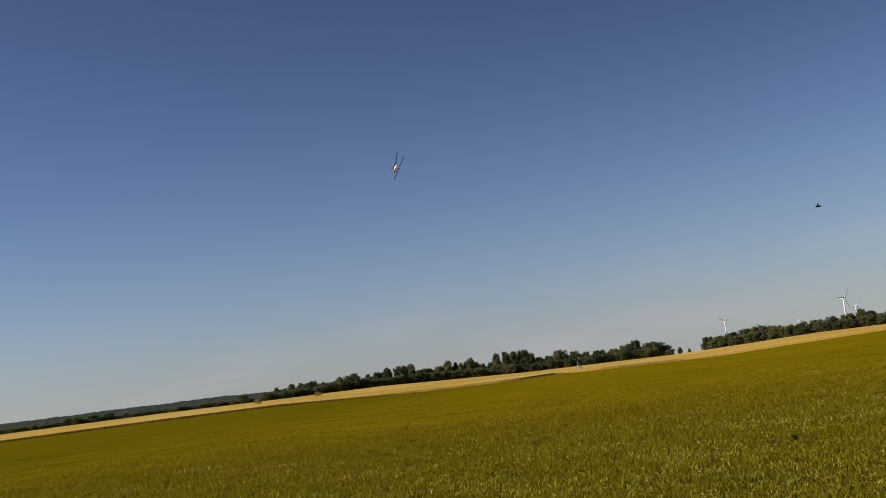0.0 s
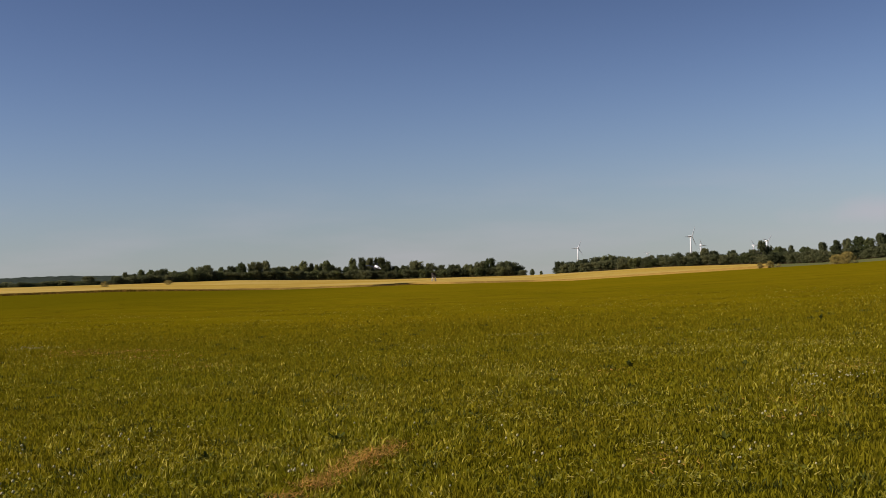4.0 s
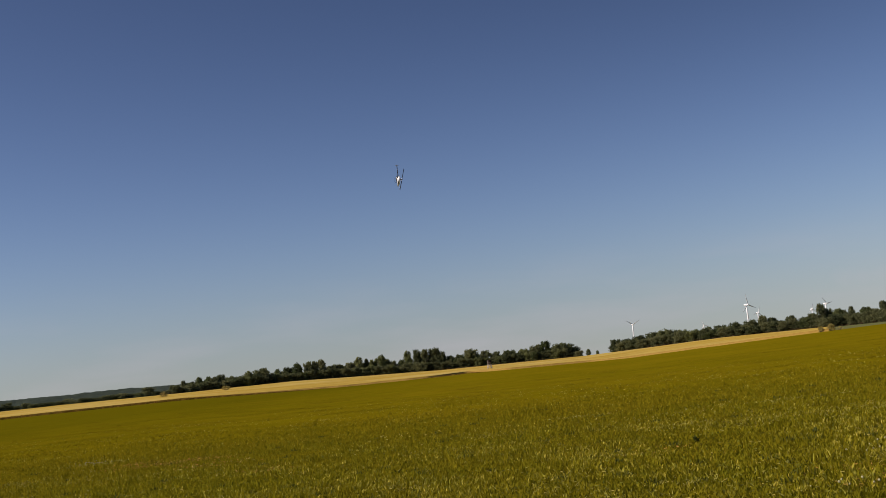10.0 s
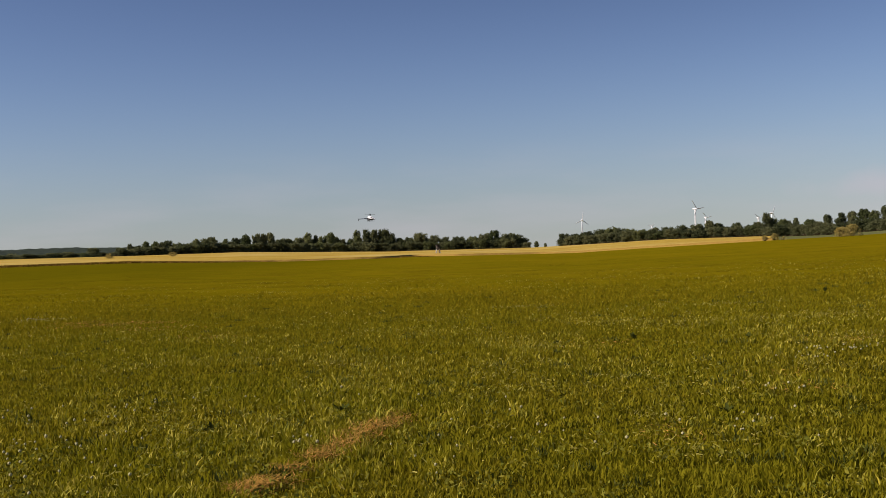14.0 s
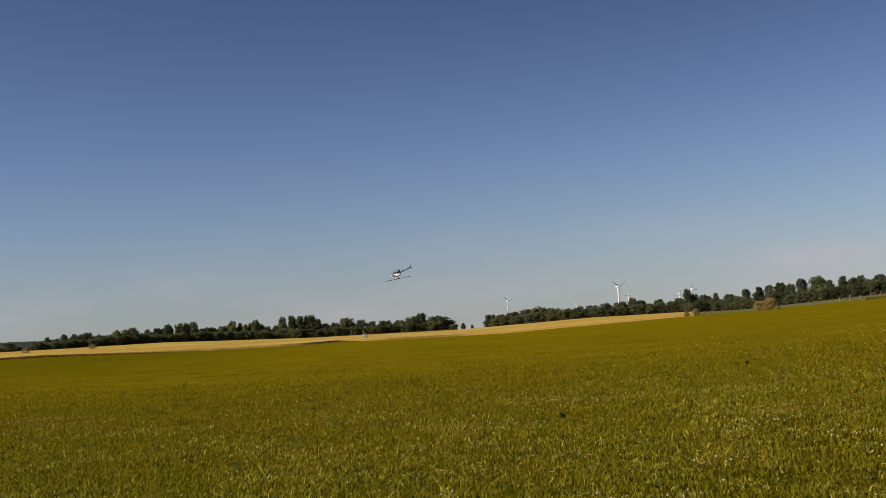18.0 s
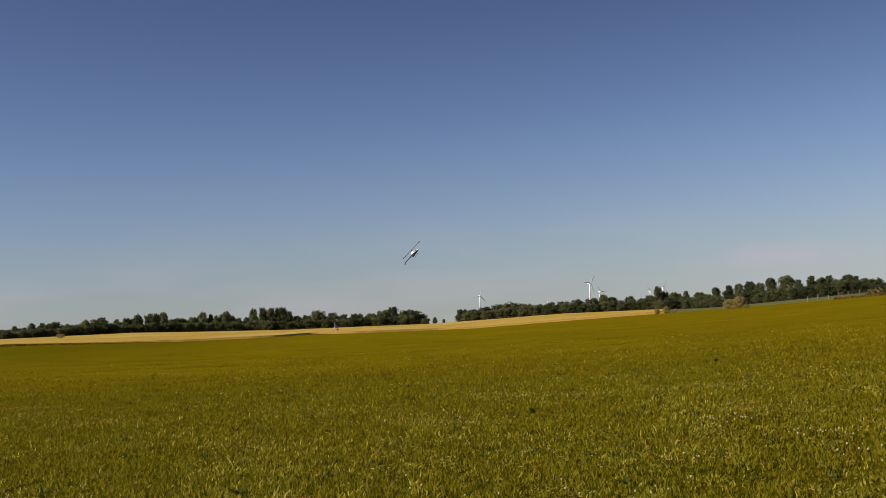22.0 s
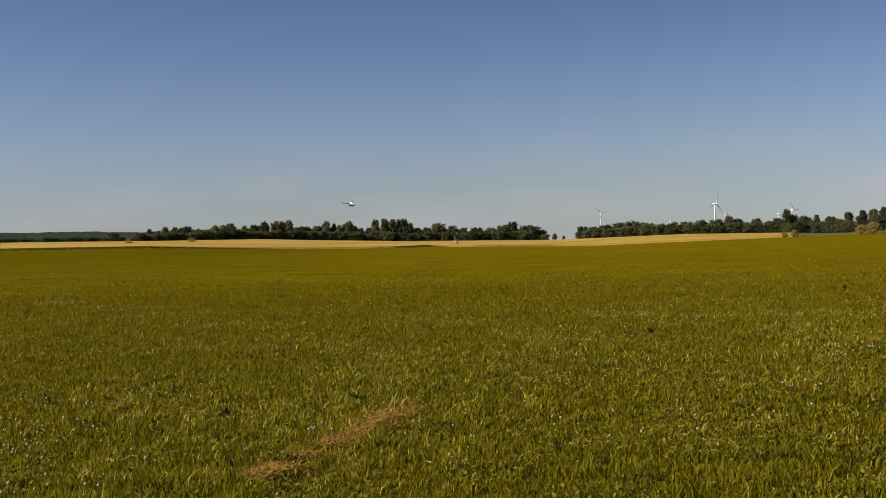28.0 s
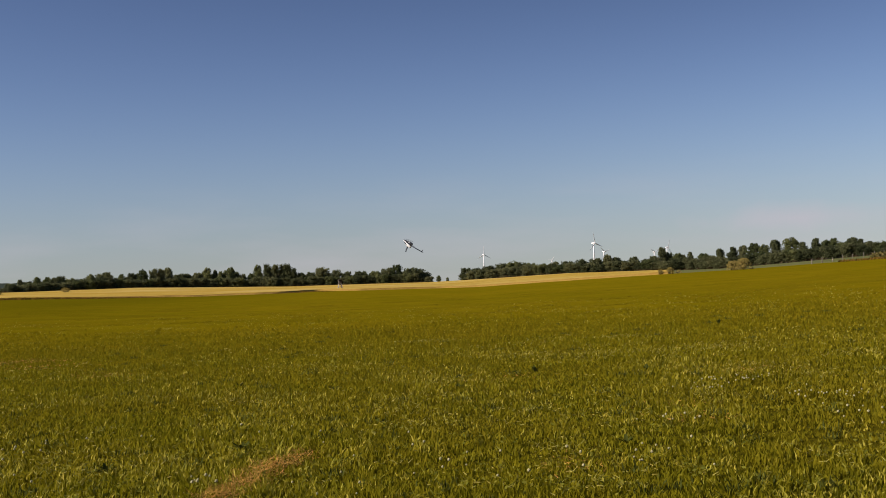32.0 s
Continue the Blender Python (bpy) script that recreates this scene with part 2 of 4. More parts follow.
GLASS_BLACK = material("black_window", (0.012, 0.013, 0.015), (0.02, 0.021, 0.024), 8, 3, 0.15, 0, gloss=0.5)
CARBON = material("carbon_fibre", (0.012, 0.013, 0.016), (0.03, 0.032, 0.038), 40, 3, 0.4, 0, gloss=0.5)
BOOM = material("blue_grey_boom", (0.035, 0.045, 0.065), (0.06, 0.075, 0.10), 10, 3, 0.35, 0, metal=0.3)
ALLOY = material("alloy", (0.5, 0.5, 0.52), (0.6, 0.6, 0.62), 20, 3, 0.3, 0, metal=1.0)
PETAL = material("clover_petals", (0.31, 0.28, 0.13), (0.43, 0.39, 0.20), 60, 3, 1.0, 0, gloss=0.0, vary=0.3, pieces="island")
WEED = material("dock_leaves", (0.050, 0.058, 0.010), (0.105, 0.112, 0.022), 6, 5, 0.8, 0.2, 20, vary=0.3, pieces="island", through_light=0.2, gloss=0.0)
CHITIN = material("dark_chitin", (0.015, 0.013, 0.01), (0.03, 0.025, 0.02), 90, 3, 0.35, 0)


# ---- makers ----
def mesh_of(name, verts, faces, mat, smooth=False):
    me = bpy.data.meshes.new(name)
    me.from_pydata(verts, [], faces)
    me.materials.append(mat)
    if smooth:
        me.polygons.foreach_set("use_smooth", [True] * len(me.polygons))
    me.update()
    return me


def finish(bm, name, mat, smooth=False):
    me = bpy.data.meshes.new(name)
    bm.to_mesh(me)
    bm.free()
    me.materials.append(mat)
    if smooth:
        me.polygons.foreach_set("use_smooth", [True] * len(me.polygons))
    return me


def part(name, bm, mat, parent, label="", smooth=True, at=None):
    """One mesh object under a thing or under a part."""
    ob = new(name, finish(bm, name, mat, smooth) if isinstance(bm, bmesh.types.BMesh) else bm)
    ob.parent = parent
    if at is not None:
        ob.matrix_basis = at
    return tagged(ob, label=label)


def thing(name, m, label, category, group="", kind=""):
    ob = new(name)
    ob.empty_display_size = 0.2
    ob.matrix_basis = m
    return tagged(ob, label, category, group, kind)


def tri_mesh(name, points, mat):
    """A mesh of loose polygons: points is (count, corners, 3)."""
    count, corners, _ = points.shape
    me = bpy.data.meshes.new(name)
    me.vertices.add(count * corners)
    me.vertices.foreach_set("co", points.reshape(-1).astype(np.float32))
    me.loops.add(count * corners)
    me.loops.foreach_set("vertex_index", np.arange(count * corners, dtype=np.int32))
    me.polygons.add(count)
    me.polygons.foreach_set("loop_start", np.arange(0, count * corners, corners, dtype=np.int32))
    me.materials.append(mat)
    me.update(calc_edges=True)
    return me


def lathe(profile, sides=12, axis="z", squash=1.0):
    """A body of revolution from (radius, height) pairs, capped."""
    bm = bmesh.new()
    rings = []
    for r, h in profile:
        ring = []
        for k in range(sides):
            a = 2 * math.pi * k / sides
            p = (r * math.cos(a), r * math.sin(a) * squash, h)
            ring.append(bm.verts.new(p if axis == "z" else (h, p[0], p[1]) if axis == "x" else (p[0], h, p[1])))
        rings.append(ring)
    for a, b in zip(rings, rings[1:]):
        for k in range(sides):
            bm.faces.new((a[k], a[(k + 1) % sides], b[(k + 1) % sides], b[k]))
    bm.faces.new(rings[0][::-1])
    bm.faces.new(rings[-1])
    bmesh.ops.recalc_face_normals(bm, faces=bm.faces)
    return bm


def rod(bm, a, b, r0, r1=None, sides=6):
    a, b = Vector(a), Vector(b)
    m = Matrix.Translation((a + b) / 2) @ (b - a).to_track_quat("Z", "Y").to_matrix().to_4x4()
    bmesh.ops.create_cone(bm, cap_ends=True, segments=sides, radius1=r0, radius2=r0 if r1 is None else r1, depth=(b - a).length, matrix=m)
    return bm


def box(bm, centre, size, turn=None, bevel=0.0):
    m = Matrix.Translation(centre) @ (turn or Matrix.Identity(4)) @ Matrix.Diagonal((*size, 1))
    made = bmesh.ops.create_cube(bm, size=1, matrix=m)
    if bevel:
        edges = list({e for v in made["verts"] for e in v.link_edges})
        bmesh.ops.bevel(bm, geom=edges, offset=bevel, segments=1, affect="EDGES")
    return bm


# ---- lie of the land, by bearing (degrees, 0 straight ahead, right positive) ----
def track(table):
    xs, ys = zip(*table)
    return lambda a: np.interp(a, xs, ys)


edge_far = track([(-60, 330), (-20, 340), (5, 340), (12, 290), (17.5, 250), (22, 245), (26, 225), (30, 205), (36, 185), (60, 170)])
edge_rise = track([(-60, -0.3), (-23, -0.34), (-17, -0.38), (-12, -0.55), (-8, -0.65), (-3, -0.68), (1, -0.71), (7, -0.80), (11, -0.68), (17, -0.52), (22, -0.40), (25, -0.28), (29, -0.14), (36, -0.14), (60, -0.1)])
wood_far = track([(-60, 520), (-19, 520), (-15, 560), (-6, 600), (5, 600), (7, 520), (17, 470), (23, 430), (30, 400), (60, 380)])
wood_rise = track([(-60, 0.10), (-23, 0.07), (-17, 0.0), (-11, -0.03), (-8, -0.15), (-3, -0.32), (0, -0.35), (4.6, -0.41), (7.4, -0.36), (12, -0.24), (17, -0.28), (20, -0.30), (23, -0.16), (28, 0.10), (36, 0.15), (60, 0.2)])
WHEAT_TALL = 0.6


def land(az, r):
    """Height of the ground."""
    az = (np.asarray(az) + 180) % 360 - 180
    r = np.asarray(r, float)
    fade = np.clip((110 - np.abs(az)) / 50, 0, 1)
    de, dw = edge_far(az), wood_far(az)
    ze = (EYE + de * np.tan(np.radians(edge_rise(az)))) * fade
    zw = (EYE + dw * np.tan(np.radians(wood_rise(az)))) * fade - WHEAT_TALL
    near = ze * (np.minimum(r, de) / de) ** 1.25
    mid = ze + (zw - ze) * np.clip((r - de) / (dw - de), 0, 1)
    out = zw - np.clip(r - dw, 0, None) * 0.0095
    return np.where(r < de, near, np.where(r < dw, mid, out))


def spot(az, r, lift=0.0):
    return Vector((r * math.sin(radians(az)), r * math.cos(radians(az)), float(land(az, r)) + lift))


def sheet(az_list, ring_fn, steps, lift):
    """A piece of the land between two edges given by bearing."""
    verts, faces = [], []
    for a in az_list:
        r0, r1 = ring_fn(a)
        for k in range(steps + 1):
            r = r0 + (r1 - r0) * (k / steps)
            verts.append((r * math.sin(radians(a)), r * math.cos(radians(a)), float(land(a, r)) + lift))
    cols = len(az_list)
    for i in range(cols - 1):
        j = i + 1
        for k in range(steps):
            faces.append((i * (steps + 1) + k, j * (steps + 1) + k, j * (steps + 1) + k + 1, i * (steps + 1) + k + 1))
    return verts, faces


# ground: one sheet to the horizon
bearings = list(np.arange(-44, 50, 0.7)) + list(np.arange(50, 316, 5.0))
radii = np.concatenate([[0.0], np.geomspace(2.0, 4900, 150)])
gv, gf = [(0.0, 0.0, 0.0)], []
for a in bearings:
    for r in radii[1:]:
        ripple = 0.03 * noise.noise((r * math.sin(radians(a)) * 0.25, r * math.cos(radians(a)) * 0.25, 0)) if r < 300 else 0
        gv.append((r * math.sin(radians(a)), r * math.cos(radians(a)), float(land(a, r)) + ripple))
nr = len(radii) - 1
for i in range(len(bearings)):
    j = (i + 1) % len(bearings)
    gf.append((0, 1 + j * nr, 1 + i * nr))
    for k in range(nr - 1):
        gf.append((1 + i * nr + k, 1 + j * nr + k, 1 + j * nr + k + 1, 1 + i * nr + k + 1))
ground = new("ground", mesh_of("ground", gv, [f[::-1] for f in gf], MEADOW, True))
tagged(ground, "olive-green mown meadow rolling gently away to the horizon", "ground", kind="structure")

# ripe wheat beyond the meadow
wheat_az = list(np.arange(-60, 17.6, 0.3))


def wheat_ring(a):
    wobble = 2.0 * noise.noise((a * 0.9, 3.1, 0)) + 1.0 * noise.noise((a * 4.0, 7.7, 0))
    tongue = 26 * max(0.0, 1 - abs(a + 1.6) / 2.2)
    return edge_far(a) + wobble + tongue, wood_far(a) - 3 + 2 * noise.noise((a * 2, 0, 0))


wheat = thing("wheat_field", Matrix.Identity(4), "ripe golden wheat field between the meadow and the woods", "field", kind="structure")
wv, wf = sheet(wheat_az, wheat_ring, 30, 0.0)
wv = [(x, y, z + WHEAT_TALL + 0.07 * noise.noise((x * 0.15, y * 0.15, 0))) for x, y, z in wv]
part("wheat_top", mesh_of("wheat_top", wv, [f[::-1] for f in wf], WHEAT, True), None, wheat)
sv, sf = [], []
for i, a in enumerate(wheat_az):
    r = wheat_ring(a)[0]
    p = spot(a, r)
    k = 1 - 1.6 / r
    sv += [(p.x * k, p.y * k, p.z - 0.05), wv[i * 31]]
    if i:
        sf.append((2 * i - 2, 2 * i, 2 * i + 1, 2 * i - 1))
part("wheat_edge", mesh_of("wheat_edge", sv, sf, SHADED_STALKS, True), None, wheat, "shaded brownish stalks along the field's edge")

# a bluish young crop between the meadow and the right-hand woods
crop_az = list(np.arange(17.7, 40, 0.4))
cv, cf = sheet(crop_az, lambda a: (edge_far(a) + 1.5 * noise.noise((a, 9, 0)), wood_far(a) + 2), 14, 0.25)
cv = [(x, y, z - 0.3) if k % 15 == 0 else (x, y, z) for k, (x, y, z) in enumerate(cv)]
crop = new("crop_field", mesh_of("crop_field", cv, [f[::-1] for f in cf], CROP, True))
tagged(crop, "low bluish-green young crop beyond the meadow's fence", "field", kind="structure")


# ---- trees ----
def leaf_cards(rng, centres, sizes, per, spread, card=1.0):
    """Small leaf clumps as tilted irregular quads round the given centres."""
    n = len(centres) * per
    c = np.repeat(centres, per, axis=0)
    s = np.repeat(sizes, per)
    way = rng.normal(size=(n, 3))
    way /= np.linalg.norm(way, axis=1, keepdims=True)
    c = c + way * (s * spread * rng.uniform(0.55, 1.0, n))[:, None]
    nrm = way + rng.normal(size=(n, 3)) * 0.55
    nrm /= np.linalg.norm(nrm, axis=1, keepdims=True)
    t1 = np.cross(nrm, rng.normal(size=(n, 3)))
    t1 /= np.linalg.norm(t1, axis=1, keepdims=True)
    t2 = np.cross(nrm, t1)
    w = (s * rng.uniform(0.22, 0.42, n) * card)[:, None]
    q = np.stack([c - t1 * w, c + t2 * w * rng.uniform(0.5, 1.0, (n, 1)), c + t1 * w * rng.uniform(0.6, 1.1, (n, 1)), c - t2 * w * rng.uniform(0.5, 1.0, (n, 1))], axis=1)
    return q


def crown_mesh(name, seed, mat, shape, clumps=60, per=16):
    """A unit crown (1 high, 1 wide): limbs' clumps inside an uneven outline."""
    rng = np.random.default_rng(seed)
    z = rng.uniform(0.08, 0.90, clumps)
    half = np.array([shape(v) for v in z]) * 0.5
    ang = rng.uniform(0, 2 * math.pi, clumps)
    rad = np.maximum(0, half - 0.05) * np.sqrt(rng.uniform(0.05, 1, clumps)) * rng.uniform(0.75, 1.08, clumps)
    centres = np.stack([rad * np.cos(ang), rad * np.sin(ang), z], axis=1)
    sizes = rng.uniform(0.10, 0.19, clumps)
    q = leaf_cards(rng, centres, sizes, per, 0.75, 0.72)
    core = leaf_cards(rng, centres * np.array([0.75, 0.75, 0.96]), sizes * 1.7, 3, 0.35)
    q = np.concatenate([q, core])
    q[:, :, 2] = np.maximum(q[:, :, 2] / np.percentile(q[:, :, 2], 99), 0.02)
    return tri_mesh(name, q, mat)


def round_shape(v):
    return math.sqrt(max(0.05, 1 - (2 * v - 0.95) ** 2)) * 0.95


def tall_shape(v):
    return 0.62 + 0.33 * math.sin(math.pi * v / 0.9) if v < 0.45 else max(0.15, 0.95 * math.sqrt(max(0.0, 1 - ((v - 0.45) / 0.49) ** 2)))


def spread_shape(v):
    return 0.75 + 0.3 * math.sin(math.pi * v) if v < 0.6 else max(0.3, 1.02 * math.sqrt(max(0.0, 1 - ((v - 0.6) / 0.45) ** 2)))


def cone_shape(v):
    return 1.0 - 0.8 * v


SHAPES = [round_shape, tall_shape, spread_shape, round_shape, tall_shape, cone_shape, spread_shape, round_shape]
CROWNS = [crown_mesh("crown", 11 + k, LEAF if k % 4 else LEAF_LIGHT, SHAPES[k], 90, 26) for k in range(8)]
TRUNKS = []
for k in range(3):
    bm = bmesh.new()
    rod(bm, (0, 0, -0.05), (0.01, 0, 0.5), 0.028, 0.016, 7)
    rng = random.Random(k)
    for _ in range(5):
        a, h = rng.uniform(0, 6.28), rng.uniform(0.2, 0.5)
        rod(bm, (0.005, 0, h), (0.24 * math.cos(a), 0.24 * math.sin(a), h + rng.uniform(0.15, 0.35)), 0.011, 0.004, 5)
    TRUNKS.append(finish(bm, "trunk", BARK, True))


def tree(az, r, tall, wide, kind, label, group, name="tree", sink=0.0):
    p = spot(az, r)
    t = thing(name, Matrix.Translation(p - Vector((0, 0, sink))) @ pose(0, 0, 0, 0, 0, (az * 137 + r) % 360), label, "tree", group)
    part("trunk", TRUNKS[kind % 3], None, t, at=Matrix.Diagonal((tall, tall, tall, 1)))
    part("crown", CROWNS[kind], None, t, at=Matrix.Diagonal((wide, wide, tall, 1)))
    return t


def top_to_tall(az, r, rise):
    return EYE + r * math.tan(radians(rise)) - float(land(az, r))


# the tall ones that stand out of the hedge line: bearing, rise of the top, width in metres
LINE_A = [
    (-16.76, 0.61, 4), (-16.3, 0.51, 4), (-15.96, 0.70, 6), (-15.44, 0.68, 6), (-15.16, 0.64, 5), (-14.81, 0.71, 6), (-13.35, 0.74, 6), (-12.64, 0.81, 9), (-11.82, 0.68, 6),
    (-11.28, 0.72, 7), (-10.74, 0.85, 8), (-10.17, 0.89, 6), (-9.84, 0.88, 6), (-9.48, 0.92, 7), (-8.6, 0.58, 9), (-7.42, 0.84, 7), (-7.03, 0.70, 4), (-6.2, 0.82, 7), (-5.1, 0.45, 7)]
LINE_B = [
    (-4.76, 0.88, 7), (-4.26, 0.90, 6), (-3.83, 0.86, 7), (-3.31, 0.87, 9), (-2.95, 0.62, 8), (-2.46, 0.38, 7), (-1.91, 0.38, 8), (-1.31, 0.60, 12), (-0.54, 0.45, 8), (0.01, 0.33, 8),
    (0.79, 0.33, 10), (1.56, 0.30, 9), (2.19, 0.43, 11), (2.72, 0.58, 10), (3.42, 0.37, 10), (3.88, 0.36, 12), (4.3, 0.14, 7.5), (5.02, -0.08, 3.4), (5.5, -0.2, 2.2)]
LINE_C = [
    (6.55, 0.26, 8), (7.1, 0.22, 9), (7.72, 0.31, 10), (8.48, 0.41, 10), (9.09, 0.48, 10), (9.54, 0.43, 9), (10.08, 0.37, 9), (10.74, 0.28, 9), (11.34, 0.37, 9), (12.09, 0.39, 9),
    (12.83, 0.44, 9), (13.56, 0.47, 9), (14.22, 0.64, 6), (14.65, 0.48, 7), (15.16, 0.28, 8), (15.66, 0.47, 7), (16.31, 0.33, 8), (16.69, 0.46, 7), (17.1, 0.90, 5.5), (17.5, 0.62, 5), (17.95, 0.55, 7)]
LINE_D = [
    (18.6, 0.58, 6), (19.3, 0.46, 8), (20.1, 0.66, 5), (20.8, 0.72, 8), (21.35, 0.78, 5), (21.9, 0.86, 8), (22.4, 0.77, 6), (22.9, 0.98, 6), (23.7, 1.06, 9), (24.3, 0.82, 7), (24.95, 0.97, 8),
    (25.45, 0.86, 6), (25.8, 0.93, 6), (26.3, 0.72, 9), (26.75, 0.93, 6), (27.1, 0.84, 6), (27.5, 0.70, 8), (28.0, 0.48, 9), (28.6, 0.34, 7), (29.6, 0.32, 7), (31.4, 0.34, 6), (32.4, 0.40, 7), (34.3, 0.55, 6), (34.9, 0.58, 6), (35.6, 0.72, 6)]
pick = random.Random(5)
for row, back_by, words in ((LINE_A, 0, "dark green broadleaf tree standing in the field hedge"), (LINE_B, 0, "dark green broadleaf tree in the wood behind the wheat"),
                            (LINE_C, 0, "dense dark green tree at the wood's edge"), (LINE_D, 4, "tall dark green tree beyond the fenced crop field")):
    for az, rise, wide in row:
        r = float(wood_far(az)) + 6 + back_by + pick.uniform(0, 8)
        tall = top_to_tall(az, r, rise + (0.0 if az < 19 else 0.02 if az < 28 else 0.10))
        kind = pick.choice((1, 4, 5)) if back_by else pick.choice((1, 4, 1, 2)) if wide <= 7 else pick.choice((0, 2, 3, 7, 6))
        tree(az, r, tall, wide * (1.1 if back_by else 1.0), kind, words, "treeline")
# the lower trees that close the line
a = -17.2
while a < 36:
    r = float(wood_far(a)) + pick.uniform(0, 5)
    if not 4.5 < a < 6.35:
        if a < 4.7:
            rise = float(wood_rise(a)) + (0.40 if a < -14 else 0.47) + pick.uniform(-0.08, 0.06)
        elif a < 18:
            rise = float(wood_rise(a)) + 0.50 + pick.uniform(-0.08, 0.08)
        else:
            rise = float(wood_rise(a)) + (0.57 if a < 28 else 0.26) + pick.uniform(-0.1, 0.08)
        if 4.0 < a < 4.5:
            rise -= 0.2
        if 6.4 < a < 6.7:
            rise -= 0.15
        tree(a, r, max(2.5, top_to_tall(a, r, rise)), pick.uniform(7, 10), pick.choice((0, 2, 3, 6, 7)), "lower dark green tree filling the tree line", "treeline")
    a += pick.uniform(0.28, 0.46)

# a second row behind, a little under the tall crowns, so that no sky shows between the stems
tops = track(sorted((row[0], row[1]) for row in LINE_A + LINE_B + LINE_C + LINE_D))
a = -16.5
while a < 18.5:
    if not 4.5 < a < 6.7:
        r = float(wood_far(a)) + 16 + pick.uniform(0, 6)
        rise = min(float(tops(a - 0.25)), float(tops(a + 0.25)), float(tops(a))) - 0.05 + pick.uniform(-0.16, 0.0)
        tree(a, r, max(2.5, top_to_tall(a, r, rise)), pick.uniform(5, 9), pick.choice((0, 1, 2, 3, 4, 6, 7)), "dark green tree deeper in the wood", "treeline")
    a += pick.uniform(0.3, 0.5)

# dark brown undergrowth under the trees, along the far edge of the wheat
# its dark brown also stands for the shade at the wheat's far edge
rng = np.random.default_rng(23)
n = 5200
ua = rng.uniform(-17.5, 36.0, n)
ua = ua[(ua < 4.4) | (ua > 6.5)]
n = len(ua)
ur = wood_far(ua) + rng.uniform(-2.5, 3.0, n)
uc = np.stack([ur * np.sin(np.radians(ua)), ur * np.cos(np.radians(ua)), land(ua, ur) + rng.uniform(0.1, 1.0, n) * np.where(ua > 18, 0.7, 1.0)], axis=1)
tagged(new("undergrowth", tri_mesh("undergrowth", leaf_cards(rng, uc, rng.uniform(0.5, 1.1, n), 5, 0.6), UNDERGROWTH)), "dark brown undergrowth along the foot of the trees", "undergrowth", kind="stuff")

# a low hedge before the ridge
a = -44.0
while a < -16.8:
    r = float(wood_far(a)) + 8 + pick.uniform(0, 8)
    rise = float(wood_rise(a)) + 0.25 + pick.uniform(-0.10, 0.06) + (0.15 if pick.random() < 0.2 else 0.0)
    tree(a, r, max(2.5, top_to_tall(a, r, rise)), pick.uniform(6, 9), pick.choice((0, 2, 3, 6, 7)), "low dark hedge tree behind the wheat", "field hedge")
    a += pick.uniform(0.3, 0.55)

# far wooded ridge on the left: a closed canopy that rises away, uneven with its crowns
rv, rf = [], []
ridge_az, ridge_steps = np.arange(-62, -13.4, 0.1), 16
ridge_top = track([(-62, 0.64), (-30, 0.60), (-23, 0.57), (-19, 0.52), (-16.5, 0.45), (-13.4, 0.20)])
for a in ridge_az:
    for k in range(ridge_steps + 1):
        f = k / ridge_steps
        r = 1150 + 260 * f
        x, y = r * math.sin(radians(a)), r * math.cos(radians(a))
        z0 = float(land(a, 1150)) - 6
        z1 = EYE + 1330 * math.tan(radians(float(ridge_top(a))))
        crowns = 1.2 * noise.noise((x * 0.03, y * 0.03, 0)) + 1.0 * noise.noise((x * 0.16, y * 0.16, 4))
        rv.append((x, y, z0 + (z1 - z0) * math.sin(math.pi * 0.62 * f) + crowns))
for i in range(len(ridge_az) - 1):
    for k in range(ridge_steps):
        p = i * (ridge_steps + 1) + k
        rf.append((p, p + 1, p + ridge_steps + 2, p + ridge_steps + 1))
woods = new("far_woods", mesh_of("far_woods", rv, [f[::-1] for f in rf], WOODS))
tagged(woods, "hazy dark wooded ridge far beyond the wheat", "woods", kind="stuff")


# ---- bushes at the field's edges ----
def bush(az, r, wide, tall, seed, label, clumps=46, lift=0.0, name="bush"):
    rng = np.random.default_rng(seed)
    z = rng.uniform(0.05, 0.95, clumps)
    ang = rng.uniform(0, 6.28, clumps)
    rad = 0.45 * np.sqrt(rng.uniform(0, 1, clumps)) * np.sqrt(np.clip(1.0 - z ** 2, 0.01, 1)) * rng.uniform(0.8, 1.15, clumps)
    c = np.stack([rad * np.cos(ang) * wide, rad * np.sin(ang) * wide, z * tall * 0.9], axis=1)
    t = thing(name, Matrix.Translation(spot(az, r, lift)), label, "bush", "field bushes")
    q = leaf_cards(rng, c, rng.uniform(0.07, 0.13, clumps) * (wide + tall) / 1.6, 44, 0.8, 0.5)
    q[:, :, 2] = np.maximum(q[:, :, 2], 0)
    part("foliage", tri_mesh("foliage", q, BLOSSOM), None, t)
    bm = bmesh.new()
    for k in range(6):
        rod(bm, (0.1 * math.cos(k), 0.1 * math.sin(k), -0.1), (0.3 * wide * math.cos(k), 0.3 * wide * math.sin(k), tall * 0.6), 0.05, 0.02, 5)
    part("stems", bm, BARK, t)
    return t


bush(21.3, 232, 4.4, 2.7, 21, "yellowish flowering round bush at the meadow's edge", 110)
bush(20.75, 232.6, 3.6, 2.2, 27, "yellowish flowering bush beside a larger one", 90)
bush(17.0, 252, 1.9, 1.5, 22, "small pale yellow bush at the wheat's corner", 70)
bush(17.5, 250, 2.4, 1.7, 23, "pale yellow bush at the wheat's corner", 90)
bush(17.92, 249, 2.4, 0.9, 24, "low straggling bush at the wheat's corner", 30)
